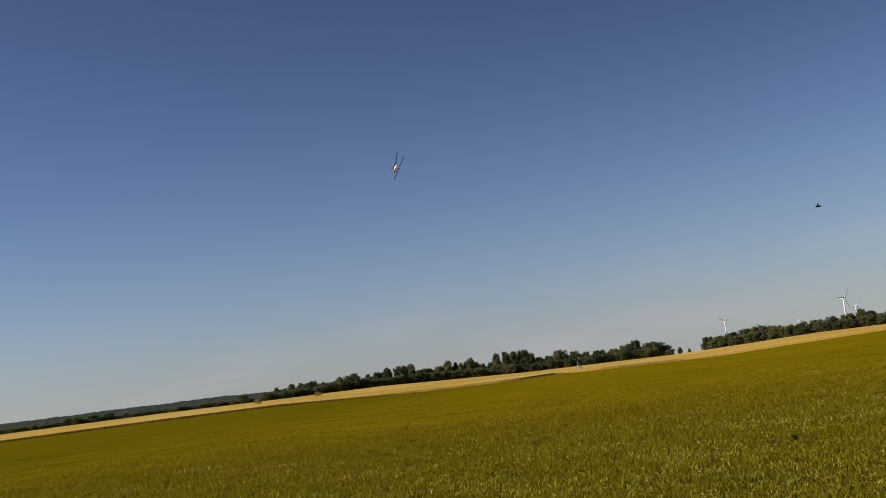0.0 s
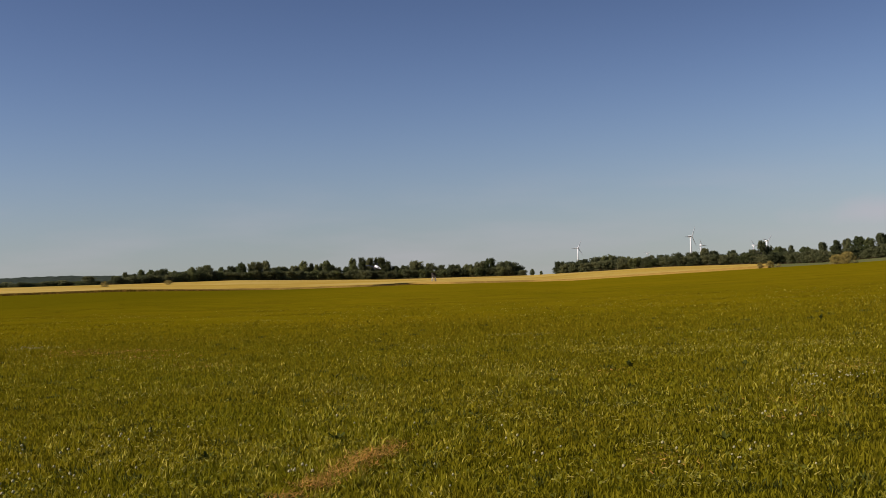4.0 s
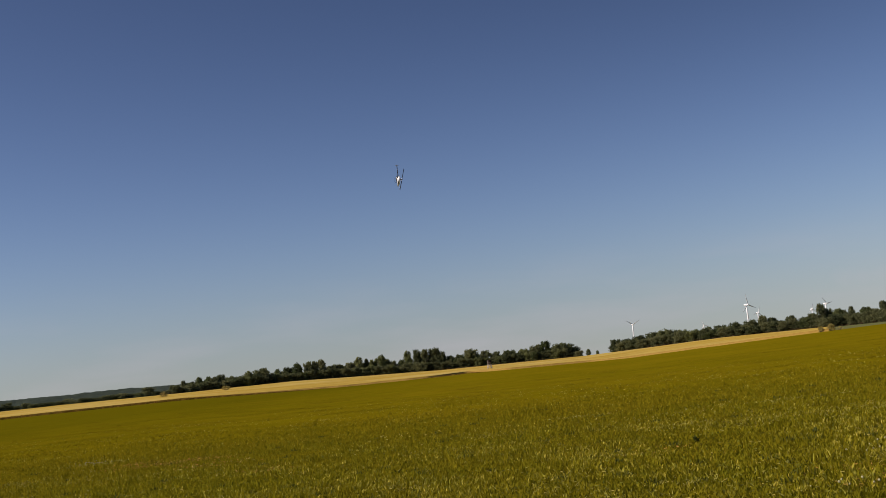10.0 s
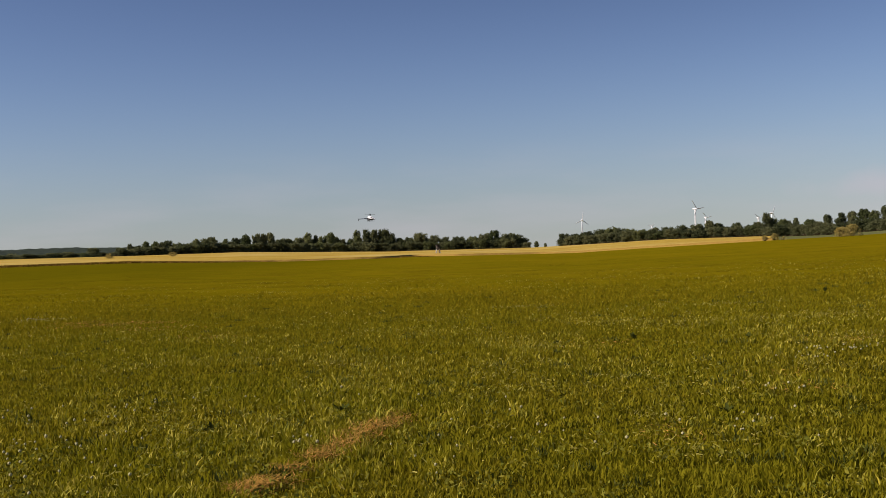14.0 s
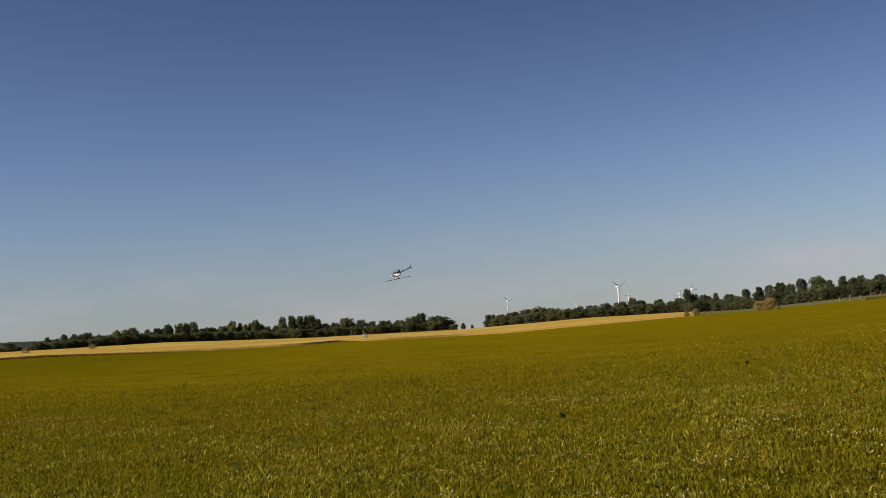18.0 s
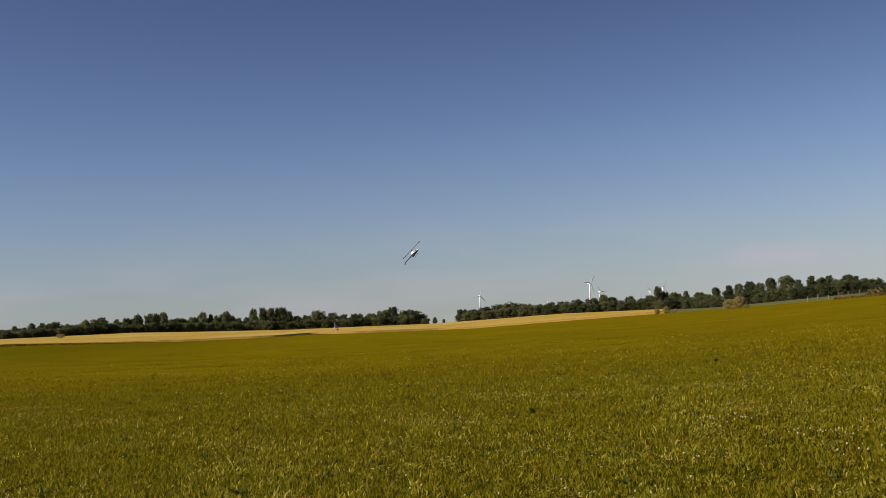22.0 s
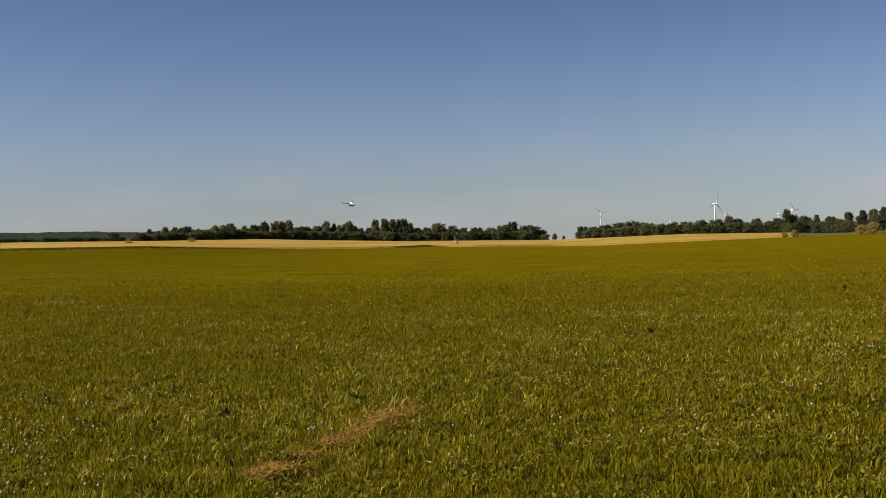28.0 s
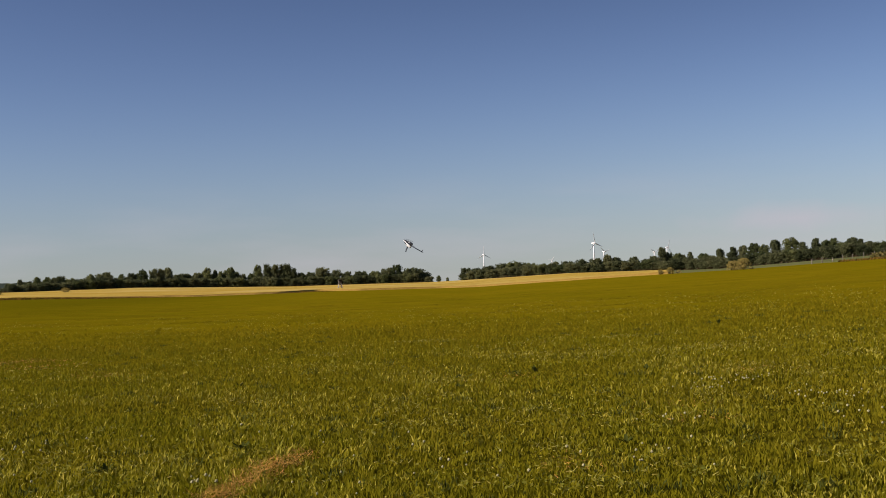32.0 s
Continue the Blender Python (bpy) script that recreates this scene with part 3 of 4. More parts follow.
bush(-17.8, 440, 4.2, 2.5, 25, "lone brownish bush standing in the wheat", 60, 0.3)
bush(-14.6, 470, 4.8, 2.2, 26, "lone pale bush standing in the wheat", 60, 0.5)

# ---- rough grass verge along part of the wheat ----
rng = np.random.default_rng(8)
n = 36000
va = np.concatenate([rng.uniform(-4.2, -0.6, n // 5), rng.uniform(-36, -9, n - n // 5)])
vr = np.array([wheat_ring(a)[0] for a in va]) - np.abs(rng.normal(0, 1, n)) * np.where(va > -4.5, 5.0, 1.8) - 0.3
vz = land(va, vr)
base = np.stack([vr * np.sin(np.radians(va)), vr * np.cos(np.radians(va)), vz], axis=1)
w, h = rng.uniform(0.1, 0.45, n), rng.uniform(0.08, 0.6, n)
h *= np.where(va < -5, 1.45 * np.clip((-9 - va) / 8, 0.0, 1), 0.4 * np.clip(1 - np.abs(va + 2.4) / 1.8, 0.0, 1)) ** 0.7
turn = rng.uniform(0, np.pi, n)
side = np.stack([np.cos(turn), np.sin(turn), np.zeros(n)], axis=1) * w[:, None]
tip = base + np.stack([rng.normal(0, 0.15, n), rng.normal(0, 0.15, n), h], axis=1)
verge = new("verge_grass", tri_mesh("verge_grass", np.stack([base - side, base + side, tip], axis=1), VERGE))
tagged(verge, "unmown brownish grass along the wheat's edge", "grass", kind="stuff")

# ---- raised hide in the wheat ----
hide_r = 392.0
hide = thing("raised_hide", Matrix.Translation(spot(-0.38, hide_r)) @ pose(0, 0, 0, 0, 0, 12) @ Matrix.Diagonal((0.85, 0.85, 1.14, 1)), "weathered wooden hunting hide on splayed legs in the wheat", "hunting hide")
for sx in (-1, 1):
    for sy in (-1, 1):
        bm = bmesh.new()
        rod(bm, (sx * 1.0, sy * 0.9, -0.1), (sx * 0.62, sy * 0.55, 1.95), 0.15, 0.13, 7)
        part("leg", bm, BLEACHED_WOOD, hide, "bleached timber leg")
for sy in (-1, 1):
    bm = bmesh.new()
    box(bm, (0, sy * 0.78, 0.95), (1.75, 0.06, 0.12))
    part("brace", bm, BLEACHED_WOOD, hide, "bleached timber brace")
bm = bmesh.new()
box(bm, (0, 0, 1.98), (1.6, 1.5, 0.1))
part("platform", bm, DARK_WOOD, hide)
for name, c, s in (("front_panel", (0, -0.66, 2.3), (1.4, 0.05, 0.6)), ("back_panel", (0, 0.66, 2.55), (1.4, 0.05, 1.1)), ("side_panel", (-0.69, 0, 2.55), (0.05, 1.3, 1.1)), ("side_panel", (0.69, 0, 2.55), (0.05, 1.3, 1.1))):
    bm = bmesh.new()
    box(bm, c, s, bevel=0.01)
    part(name, bm, DARK_WOOD, hide, "dark weathered boards")
# solid dark block that stands for the shade inside the cabin
bm = bmesh.new()
box(bm, (0, 0.05, 2.55), (1.2, 1.1, 0.9))
part("interior_shade", bm, SHADOW_GAP, hide)
bm = bmesh.new()
box(bm, (0, -0.05, 3.16), (1.75, 1.7, 0.08), pose(0, 0, 0, -7))
part("roof", bm, DARK_WOOD, hide)
bm = bmesh.new()
rod(bm, (-0.25, -1.3, 0), (-0.22, -0.75, 2.0), 0.04)
rod(bm, (0.25, -1.3, 0), (0.22, -0.75, 2.0), 0.04)
for k in range(6):
    f = (k + 0.5) / 6
    rod(bm, (-0.25, -1.3 + 0.55 * f, 2 * f), (0.25, -1.3 + 0.55 * f, 2 * f), 0.025)
part("ladder", bm, OLD_WOOD, hide)

# ---- fence at the right-hand edge of the meadow ----
fence = thing("field_fence", Matrix.Identity(4), "old wire fence with grey wooden posts along the meadow's edge", "fence")
posts = []
a = 24.7
while a < 37.5:
    r = float(edge_far(a)) - 2.0 + 40 * min(1.0, max(0.0, (a - 25) / 2.5))
    posts.append((a, r))
    a += 0.50 if a < 28 else 0.58
pm = lathe([(0.07, -0.3), (0.075, 0.0), (0.07, 1.25), (0.05, 1.32)], 7)
post_mesh = finish(pm, "post", PALE_WOOD, True)
for k, (a, r) in enumerate(posts):
    j = random.Random(k)
    part("post", post_mesh, None, fence, at=Matrix.Translation(spot(a, r)) @ pose(0, 0, 0, j.uniform(-5, 5), j.uniform(-6, 6), 0) @ Matrix.Diagonal((1.2, 1.2, j.uniform(0.7, 0.95) if a < 26 else j.uniform(0.95, 1.3), 1)))
for h in (0.4, 0.65, 0.85):
    bm = bmesh.new()
    for (a0, r0), (a1, r1) in zip(posts, posts[1:]):
        rod(bm, spot(a0, r0, h), spot(a1, r1, h), 0.012, sides=4)
    part("wire", bm, WIRE, fence, "thin rusty wire", smooth=False)
rng = np.random.default_rng(18)
n = 2600
va = 38 - 12 * rng.uniform(0, 1, n) ** 1.4
vr = edge_far(va) - 2 + rng.normal(0, 1.2, n)
base = np.stack([vr * np.sin(np.radians(va)), vr * np.cos(np.radians(va)), land(va, vr)], axis=1)
turn = rng.uniform(0, np.pi, n)
side = np.stack([np.cos(turn), np.sin(turn), np.zeros(n)], axis=1) * rng.uniform(0.08, 0.25, n)[:, None]
tip = base + np.stack([rng.normal(0, 0.15, n), rng.normal(0, 0.15, n), rng.uniform(0.15, 0.55, n)], axis=1)
tagged(new("fence_grass", tri_mesh("fence_grass", np.stack([base - side, base + side, tip], axis=1), VERGE)), "long dry brownish grass under the fence", "grass", kind="stuff")


# brownish scrub along the rise behind the fence
rng = np.random.default_rng(19)
n = 700
sa = rng.uniform(27.5, 38.5, n)
sr = edge_far(sa) + rng.uniform(4, 36, n)
sc = np.stack([sr * np.sin(np.radians(sa)), sr * np.cos(np.radians(sa)), land(sa, sr) + rng.uniform(0.1, 0.9, n)], axis=1)
tagged(new("scrub", tri_mesh("scrub", leaf_cards(rng, sc, rng.uniform(0.5, 1.2, n), 8, 0.6), SCRUB)), "brownish rough scrub on the rise behind the fence", "scrub", kind="stuff")


# ---- wind turbines ----
def blade_mesh(length):
    bm = bmesh.new()
    rings = []
    for f, chord, thick in ((0, 1.4, 1.4), (0.06, 1.6, 1.4), (0.2, 2.7, 0.9), (0.5, 2.0, 0.6), (0.8, 1.2, 0.4), (0.97, 0.6, 0.2), (1.0, 0.25, 0.08)):
        ring = []
        for k in range(8):
            t = 2 * math.pi * k / 8
            ring.append(bm.verts.new((chord * 0.5 * math.cos(t) + (chord - 1.6) * 0.25, thick * 0.5 * math.sin(t), f * length)))
        rings.append(ring)
    for p, q in zip(rings, rings[1:]):
        for k in range(8):
            bm.faces.new((p[k], p[(k + 1) % 8], q[(k + 1) % 8], q[k]))
    bm.faces.new(rings[0][::-1])
    bm.faces.new(rings[-1])
    bmesh.ops.recalc_face_normals(bm, faces=bm.faces)
    return finish(bm, "blade", WHITE, True)


ROTORS = []


def turbine(az, r, rise, length, face, label):
    """face: degrees by which the rotor turns away from looking at the meadow."""
    hub = EYE + r * math.tan(radians(rise))
    p = Vector((r * math.sin(radians(az)), r * math.cos(radians(az)), float(land(az, r))))
    t = thing("wind_turbine", Matrix.Translation(p) @ pose(0, 0, 0, 0, 0, -az + face), label, "wind turbine", "wind farm")
    tall = hub - p.z
    part("tower", lathe([(2.1, 0), (1.85, tall * 0.3), (1.5, tall * 0.7), (1.1, tall - 1.6)], 16), WHITE, t)
    part("nacelle", lathe([(1.1, 6.0), (1.9, 5.0), (2.0, -1.5), (1.6, -3.0)], 12, "y"), WHITE, t, at=pose(0, 0, tall))
    rotor = part("rotor_hub", lathe([(1.1, 1.4), (1.2, 0.2), (1.0, -1.0), (0.4, -2.0)], 12, "y"), WHITE, t, at=pose(0, -4.4, tall))
    me = blade_mesh(length)
    for k in range(3):
        part("blade", me, None, rotor, at=pose(0, 0, 0, 0, 120 * k, 0))
    ROTORS.append((rotor, tall))
    return t


turbine(7.52, 3300, 0.97, 27.0, 22, "white three-bladed wind turbine beyond the woods")
turbine(13.52, 2300, 1.32, 24.5, 48, "tall white wind turbine rising behind the wood")
turbine(11.22, 4300, 0.50, 17.0, 15, "small distant white wind turbine barely above the trees")
turbine(14.04, 3300, 0.84, 20.0, 35, "distant white wind turbine behind the woods")
turbine(17.4, 3000, 0.91, 23.0, 48, "white wind turbine half hidden behind tall trees")
turbine(16.72, 3300, 0.70, 19.0, 40, "distant white wind turbine almost hidden behind the wood")


# ---- model helicopter ----
heli = thing("model_helicopter", pose(0, 60, 8), "white and black radio-controlled model helicopter doing loops", "model helicopter")
# nose along +x, rotor up +z, origin inside the cabin
# wedge-shaped canopy: distance along the nose, half width, lowest and highest point
HULL = [(0.39, 0.012, -0.088, -0.066), (0.36, 0.034, -0.104, -0.044), (0.28, 0.064, -0.118, 0.008), (0.18, 0.083, -0.122, 0.070), (0.08, 0.090, -0.118, 0.122), (-0.02, 0.083, -0.100, 0.158), (-0.12, 0.062, -0.062, 0.165), (-0.20, 0.034, 0.010, 0.135), (-0.22, 0.010, 0.050, 0.100)]


def loft(rows, sides=16, low=0.0, swell=1.0):
    """A closed hull through upright ovals; low cuts it to its lower share."""
    bm, rings = bmesh.new(), []
    for x, half, z0, z1 in rows:
        top = z0 + (z1 - z0) * (low or 1.0)
        ring = [bm.verts.new((x, half * swell * math.sin(2 * math.pi * k / sides), min(top, (z0 + z1) / 2 - (z1 - z0) / 2 * swell * math.cos(2 * math.pi * k / sides)))) for k in range(sides)]
        rings.append(ring)
    for p, q in zip(rings, rings[1:]):
        for k in range(sides):
            bm.faces.new((p[k], p[(k + 1) % sides], q[(k + 1) % sides], q[k]))
    bm.faces.new(rings[0][::-1])
    bm.faces.new(rings[-1])
    bmesh.ops.recalc_face_normals(bm, faces=bm.faces)
    return bm


canopy = part("canopy", loft(HULL), CANOPY, heli, "glossy white canopy")
part("lower_shell", loft(HULL, 16, 0.34, 1.04), CARBON, canopy, "black lower shell")
for s in (-1, 1):
    bm = bmesh.new()
    bmesh.ops.create_uvsphere(bm, u_segments=14, v_segments=10, radius=1.0)
    for v in bm.verts:
        x, y, z = v.co
        v.co = (0.135 * x + 0.16 - 0.04 * z, s * (0.060 + 0.046 * y), 0.044 * z + 0.35 * -0.12 * x + 0.012)
    part("side_window", bm, GLASS_BLACK, canopy, "black side window")
bm = bmesh.new()
box(bm, (-0.07, 0, -0.075), (0.34, 0.09, 0.13), bevel=0.02)
box(bm, (-0.14, 0, 0.06), (0.14, 0.07, 0.14), bevel=0.015)
part("frame", bm, CARBON, heli, "black carbon side frame")
bm = bmesh.new()
rod(bm, (-0.10, 0, 0.02), (-0.94, 0, 0.03), 0.028, 0.024, 10)
part("tail_boom", bm, BOOM, heli, "slim blue-grey tail boom")
bm = bmesh.new()
rod(bm, (-0.12, 0.05, -0.08), (-0.56, 0.012, 0.02), 0.006)
rod(bm, (-0.12, -0.05, -0.08), (-0.56, -0.012, 0.02), 0.006)
part("boom_support", bm, CARBON, heli)
bm = bmesh.new()
prof = [(-0.90, 0.03), (-0.93, 0.065), (-0.95, 0.07), (-0.955, 0.02), (-0.97, -0.095), (-0.945, -0.10), (-0.915, 0.0)]
for y in (-0.006, 0.006):
    bm.faces.new([bm.verts.new((x, y, z)) for x, z in (prof if y > 0 else prof[::-1])])
bm.verts.ensure_lookup_table()
for k in range(7):
    bm.faces.new((bm.verts[6 - k], bm.verts[(6 - k - 1) % 7], bm.verts[7 + (k + 1) % 7], bm.verts[7 + k]))
bmesh.ops.recalc_face_normals(bm, faces=bm.faces)
part("tail_fin", bm, CARBON, heli, "black carbon tail fin", smooth=False)
tail_rotor = part("tail_rotor", lathe([(0.012, -0.03), (0.016, 0.03)], 8, "y"), ALLOY, heli, at=pose(-0.93, 0.04, 0.035))
for s in (-1, 1):
    bm = bmesh.new()
    box(bm, (0, 0, s * 0.055), (0.020, 0.005, 0.085), bevel=0.002)
    part("tail_blade", bm, CARBON, tail_rotor)
for s in (-1, 1):
    bm = bmesh.new()
    rod(bm, (-0.2, s * 0.11, -0.20), (0.2, s * 0.11, -0.20), 0.005)
    rod(bm, (0.2, s * 0.11, -0.20), (0.27, s * 0.11, -0.175), 0.005, 0.004)
    part("skid", bm, CARBON, heli, "black landing skid")
for x in (-0.11, 0.12):
    bm = bmesh.new()
    for s in (-1, 1):
        rod(bm, (x, s * 0.03, -0.10), (x, s * 0.115, -0.20), 0.008)
    part("skid_strut", bm, CARBON, heli)
rotor = part("main_rotor", lathe([(0.024, -0.14), (0.022, -0.02), (0.04, 0.0), (0.036, 0.045), (0.012, 0.065)], 10), CARBON, heli, at=pose(0, 0, 0.245))
for s in (-1, 1):
    bm = bmesh.new()
    rod(bm, (s * 0.02, 0, 0.02), (s * 0.12, 0, 0.02), 0.016, 0.012, 8)
    part("blade_grip", bm, ALLOY, rotor)
    bm = bmesh.new()
    box(bm, (s * 0.45, s * 0.008, 0.022), (0.70, 0.062, 0.010), pose(0, 0, 0, s * 4), 0.003)
    part("rotor_blade", bm, CARBON, rotor, "black carbon rotor blade")

# ---- insect that crosses close to the camera ----
insect = thing("flying_insect", pose(1, 5, 2), "dark flying insect crossing the sky", "insect")
part("body", lathe([(0.0006, -0.014), (0.003, -0.009), (0.0036, -0.002), (0.003, 0.003), (0.0042, 0.007), (0.002, 0.012)], 8, "x"), CHITIN, insect)
for s in (-1, 1):
    bm = bmesh.new()
    box(bm, (0.002, s * 0.010, 0.004), (0.006, 0.017, 0.0006), pose(0, 0, 0, s * 18, 0, s * 12), 0.0002)
    part("wing", bm, CHITIN, insect)

# ---- the meadow close by: grass blades, flowers, weeds, a strip of dry grass ----
SPAN = (-36.0, 39.0)
# a strip of dry grass runs from near left to farther right: bearing, degrees below the horizon
STRIP = [spot(a, EYE / math.tan(radians(d))) for a, d in ((-12.1, 12.95), (-9.9, 12.5), (-8.6, 11.75), (-6.5, 11.0), (-4.9, 10.1), (-3.0, 9.35), (-1.9, 9.0))]


def off_strip(x, y):
    """Distance from the middle of the dry strip."""
    away = np.full(len(x), 9.0)
    for p, q in zip(STRIP, STRIP[1:]):
        d = np.array((q.x - p.x, q.y - p.y))
        t = np.clip(((x - p.x) * d[0] + (y - p.y) * d[1]) / (d @ d), 0, 1)
        away = np.minimum(away, np.hypot(x - p.x - t * d[0], y - p.y - t * d[1]))
    return away


def blades(seed, count, r0, r1, tall, wide, mat, bend=0.5, two=False, span=SPAN, fall=2.0, grow=0.0, clumped=0.0):
    """Grass blades as slim bent leaves, strewn evenly by area between two distances."""
    rng = np.random.default_rng(seed)
    az = np.radians(rng.uniform(span[0], span[1], count))
    u = rng.uniform(0, 1, count)
    r = (r0 ** fall + (r1 ** fall - r0 ** fall) * u) ** (1 / fall)
    x, y = r * np.sin(az), r * np.cos(az)
    # thicker and thinner places
    tufts = np.array([1 + 0.5 * noise.noise((px * 0.7, py * 0.7, 0.0)) + 0.7 * noise.noise((px * 3.1, py * 3.1, 5.0)) + 0.6 * noise.noise((px * 8.3, py * 8.3, 2.0)) for px, py in zip(x, y)])
    tufts = np.clip(tufts, 0.35, 1.7) if r0 < 20 else np.clip(tufts, 0.65, 1.4) if r0 < 40 else np.clip(tufts, 0.8, 1.25)
    # rings thin out at their ends, so that one passes into the next
    keep = rng.uniform(0, 1, count) < np.clip((r1 - r) / (0.35 * r1), 0, 1) * (np.clip((r - r0) / (0.2 * r0), 0, 1) if two else np.clip((r - r0) / (0.5 * r0), 0, 1))
    if clumped:
        keep &= np.array([noise.noise((px * 0.45, py * 0.45, 11.0)) + 1.0 * noise.noise((px * 4.2, py * 4.2, 13.0)) for px, py in zip(x, y)]) + rng.normal(0, 0.10, count) > clumped
    x, y, r, az, tufts = x[keep], y[keep], r[keep], az[keep], tufts[keep]
    count = len(x)
    if r0 < 14:
        open_strip = off_strip(x, y) > rng.uniform(0.0, 0.09, count)
        x, y, r, az, tufts = x[open_strip], y[open_strip], r[open_strip], az[open_strip], tufts[open_strip]
        count = len(x)
    z = land(np.degrees(az), r)
    h = rng.uniform(0.5, 1.3, count) * tall * tufts * (np.clip(1.12 - r / 50, 0.6, 1.0) if two else np.clip(1.25 - r / 80, 0.35, 1.0))
    w = wide * rng.uniform(0.6, 1.3, count) * np.maximum(1.0, r / r0) ** (grow or (0.6 if two else 0.9))
    turn = rng.uniform(0, 2 * np.pi, count)
    lean = rng.uniform(0.1, 1.0, count) * bend
    lw = rng.uniform(0, 2 * np.pi, count)
    sx, sy = np.cos(turn) * w / 2, np.sin(turn) * w / 2
    b = np.stack([x, y, z - 0.01], axis=1)
    s = np.stack([sx, sy, np.zeros(count)], axis=1)
    out = np.stack([np.cos(lw) * lean * h, np.sin(lw) * lean * h, np.zeros(count)], axis=1)
    up = np.stack([np.zeros(count), np.zeros(count), h], axis=1)
    if not two:
        return tri_mesh("blades", np.stack([b - s, b + s, b + up + out], axis=1), mat)
    mid = b + up * 0.62 + out * 0.35
    tip = b + up * 0.95 + out
    verts = np.stack([b - s, b + s, mid + s * 0.8, mid - s * 0.8, tip], axis=1).reshape(-1, 3)
    me = bpy.data.meshes.new("blades")
    me.vertices.add(count * 5)
    me.vertices.foreach_set("co", verts.reshape(-1).astype(np.float32))
    k = np.arange(count, dtype=np.int32)[:, None] * 5
    me.loops.add(count * 7)
    me.loops.foreach_set("vertex_index", (k + np.array([[0, 1, 2, 3, 3, 2, 4]], dtype=np.int32)).reshape(-1))
    me.polygons.add(count * 2)
    me.polygons.foreach_set("loop_start", (np.arange(count, dtype=np.int32)[:, None] * 7 + np.array([[0, 4]], dtype=np.int32)).reshape(-1))
    me.materials.append(mat)
    me.update(calc_edges=True)
    return me


for seed, count, r0, r1, tall, wide, two in ((31, 350000, 4.5, 34.0, 0.076, 0.0110, True), (32, 230000, 11.0, 46.0, 0.076, 0.0130, False), (33, 220000, 20.0, 110.0, 0.066, 0.024, False), (34, 90000, 45.0, 190.0, 0.055, 0.05, False)):
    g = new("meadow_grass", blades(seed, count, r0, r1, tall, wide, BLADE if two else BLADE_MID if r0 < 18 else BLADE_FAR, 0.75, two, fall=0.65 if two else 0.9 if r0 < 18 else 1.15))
    tagged(g, "short olive-green meadow grass with paler stalks", "grass", kind="stuff")
# paler blades that stand in loose clumps over the rest
for seed, count, r0, r1, wide in ((71, 140000, 4.5, 30.0, 0.0108), (72, 60000, 14.0, 70.0, 0.015)):
    g = new("pale_grass", blades(seed, count, r0, r1, 0.086, wide, PALE_BLADE, 0.8, True, fall=0.6, clumped=0.24))
    tagged(g, "pale bleached grass blades standing in loose clumps", "grass", kind="stuff")

# broad low leaves of clover and plantain between the blades
rng = np.random.default_rng(36)
n = 60000
la, lr = np.radians(rng.uniform(SPAN[0], SPAN[1], n)), 5.0 * (24 / 5.0) ** (rng.uniform(0, 1, n) ** 0.9)
lx, ly = lr * np.sin(la), lr * np.cos(la)
thick = np.array([noise.noise((a * 1.3, c * 1.3, 8.0)) + 0.5 * noise.noise((a * 4, c * 4, 8.0)) for a, c in zip(lx, ly)]) + rng.normal(0, 0.15, n)
ok = (thick - 0.028 * np.clip(lr - 8, 0, 30) > 0.22 + 0.5 * np.clip(6.0 - lr, 0, 1)) & (off_strip(lx, ly) > 0.08)
lx, ly, lr, la = lx[ok], ly[ok], lr[ok], la[ok]
n = len(lx)
mid = np.stack([lx, ly, land(np.degrees(la), lr) + rng.uniform(0.03, 0.115, n)], axis=1)
nrm = rng.normal(0, 0.7, (n, 3)) + np.array([0, -0.45, 0.6])
nrm /= np.linalg.norm(nrm, axis=1, keepdims=True)
t1 = np.cross(nrm, rng.normal(size=(n, 3)))
t1 /= np.linalg.norm(t1, axis=1, keepdims=True)
t2 = np.cross(nrm, t1) * rng.uniform(0.25, 0.6, (n, 1))
s = (rng.uniform(0.010, 0.026, n) * np.maximum(1, lr / 15))[:, None]
tagged(new("meadow_herbs", tri_mesh("meadow_herbs", np.stack([mid - t1 * s, mid - t2 * s, mid + t1 * s, mid + t2 * s], axis=1), HERB)), "pale green clover and plantain leaves among the meadow grass", "herbs", kind="stuff")

# white clover heads
rng = np.random.default_rng(41)
n = 200
fa = rng.uniform(SPAN[0], SPAN[1], n * 4)
fr = rng.uniform(6.3, 12, n * 4)
score = np.array([noise.noise((r * math.sin(radians(a)) * 0.35 + 9, r * math.cos(radians(a)) * 0.35, 2.0)) for a, r in zip(fa, fr)]) + rng.normal(0, 0.3, n * 4) - fa * 0.035
best = np.argsort(-score)[:n]
fa, fr = fa[best], fr[best]
for az, r, wide, deep, count in ((-21.3, 30.2, 0.8, 0.4, 26), (20.6, 14.8, 0.5, 0.25, 20), (19.4, 14.0, 0.35, 0.25, 10), (24.5, 13.0, 0.5, 0.8, 14), (-8.2, 8.9, 0.12, 0.2, 8), (15.5, 9.2, 0.6, 0.8, 12), (27.8, 11.2, 0.7, 0.7, 16), (33.2, 12.2, 0.6, 0.5, 14), (26.0, 12.8, 0.3, 0.3, 6), (17.6, 11.2, 0.4, 0.3, 8), (5.0, 9.6, 1.0, 1.2, 10), (-1.5, 8.2, 0.5, 0.6, 6)):
    out = r + rng.normal(0, 0.5, count) * deep
    fa, fr = np.append(fa, az + np.degrees(rng.normal(0, 0.5, count) * wide / r)), np.append(fr, out)
n = len(fa)
bm = bmesh.new()
bmesh.ops.create_icosphere(bm, subdivisions=1, radius=1.0)
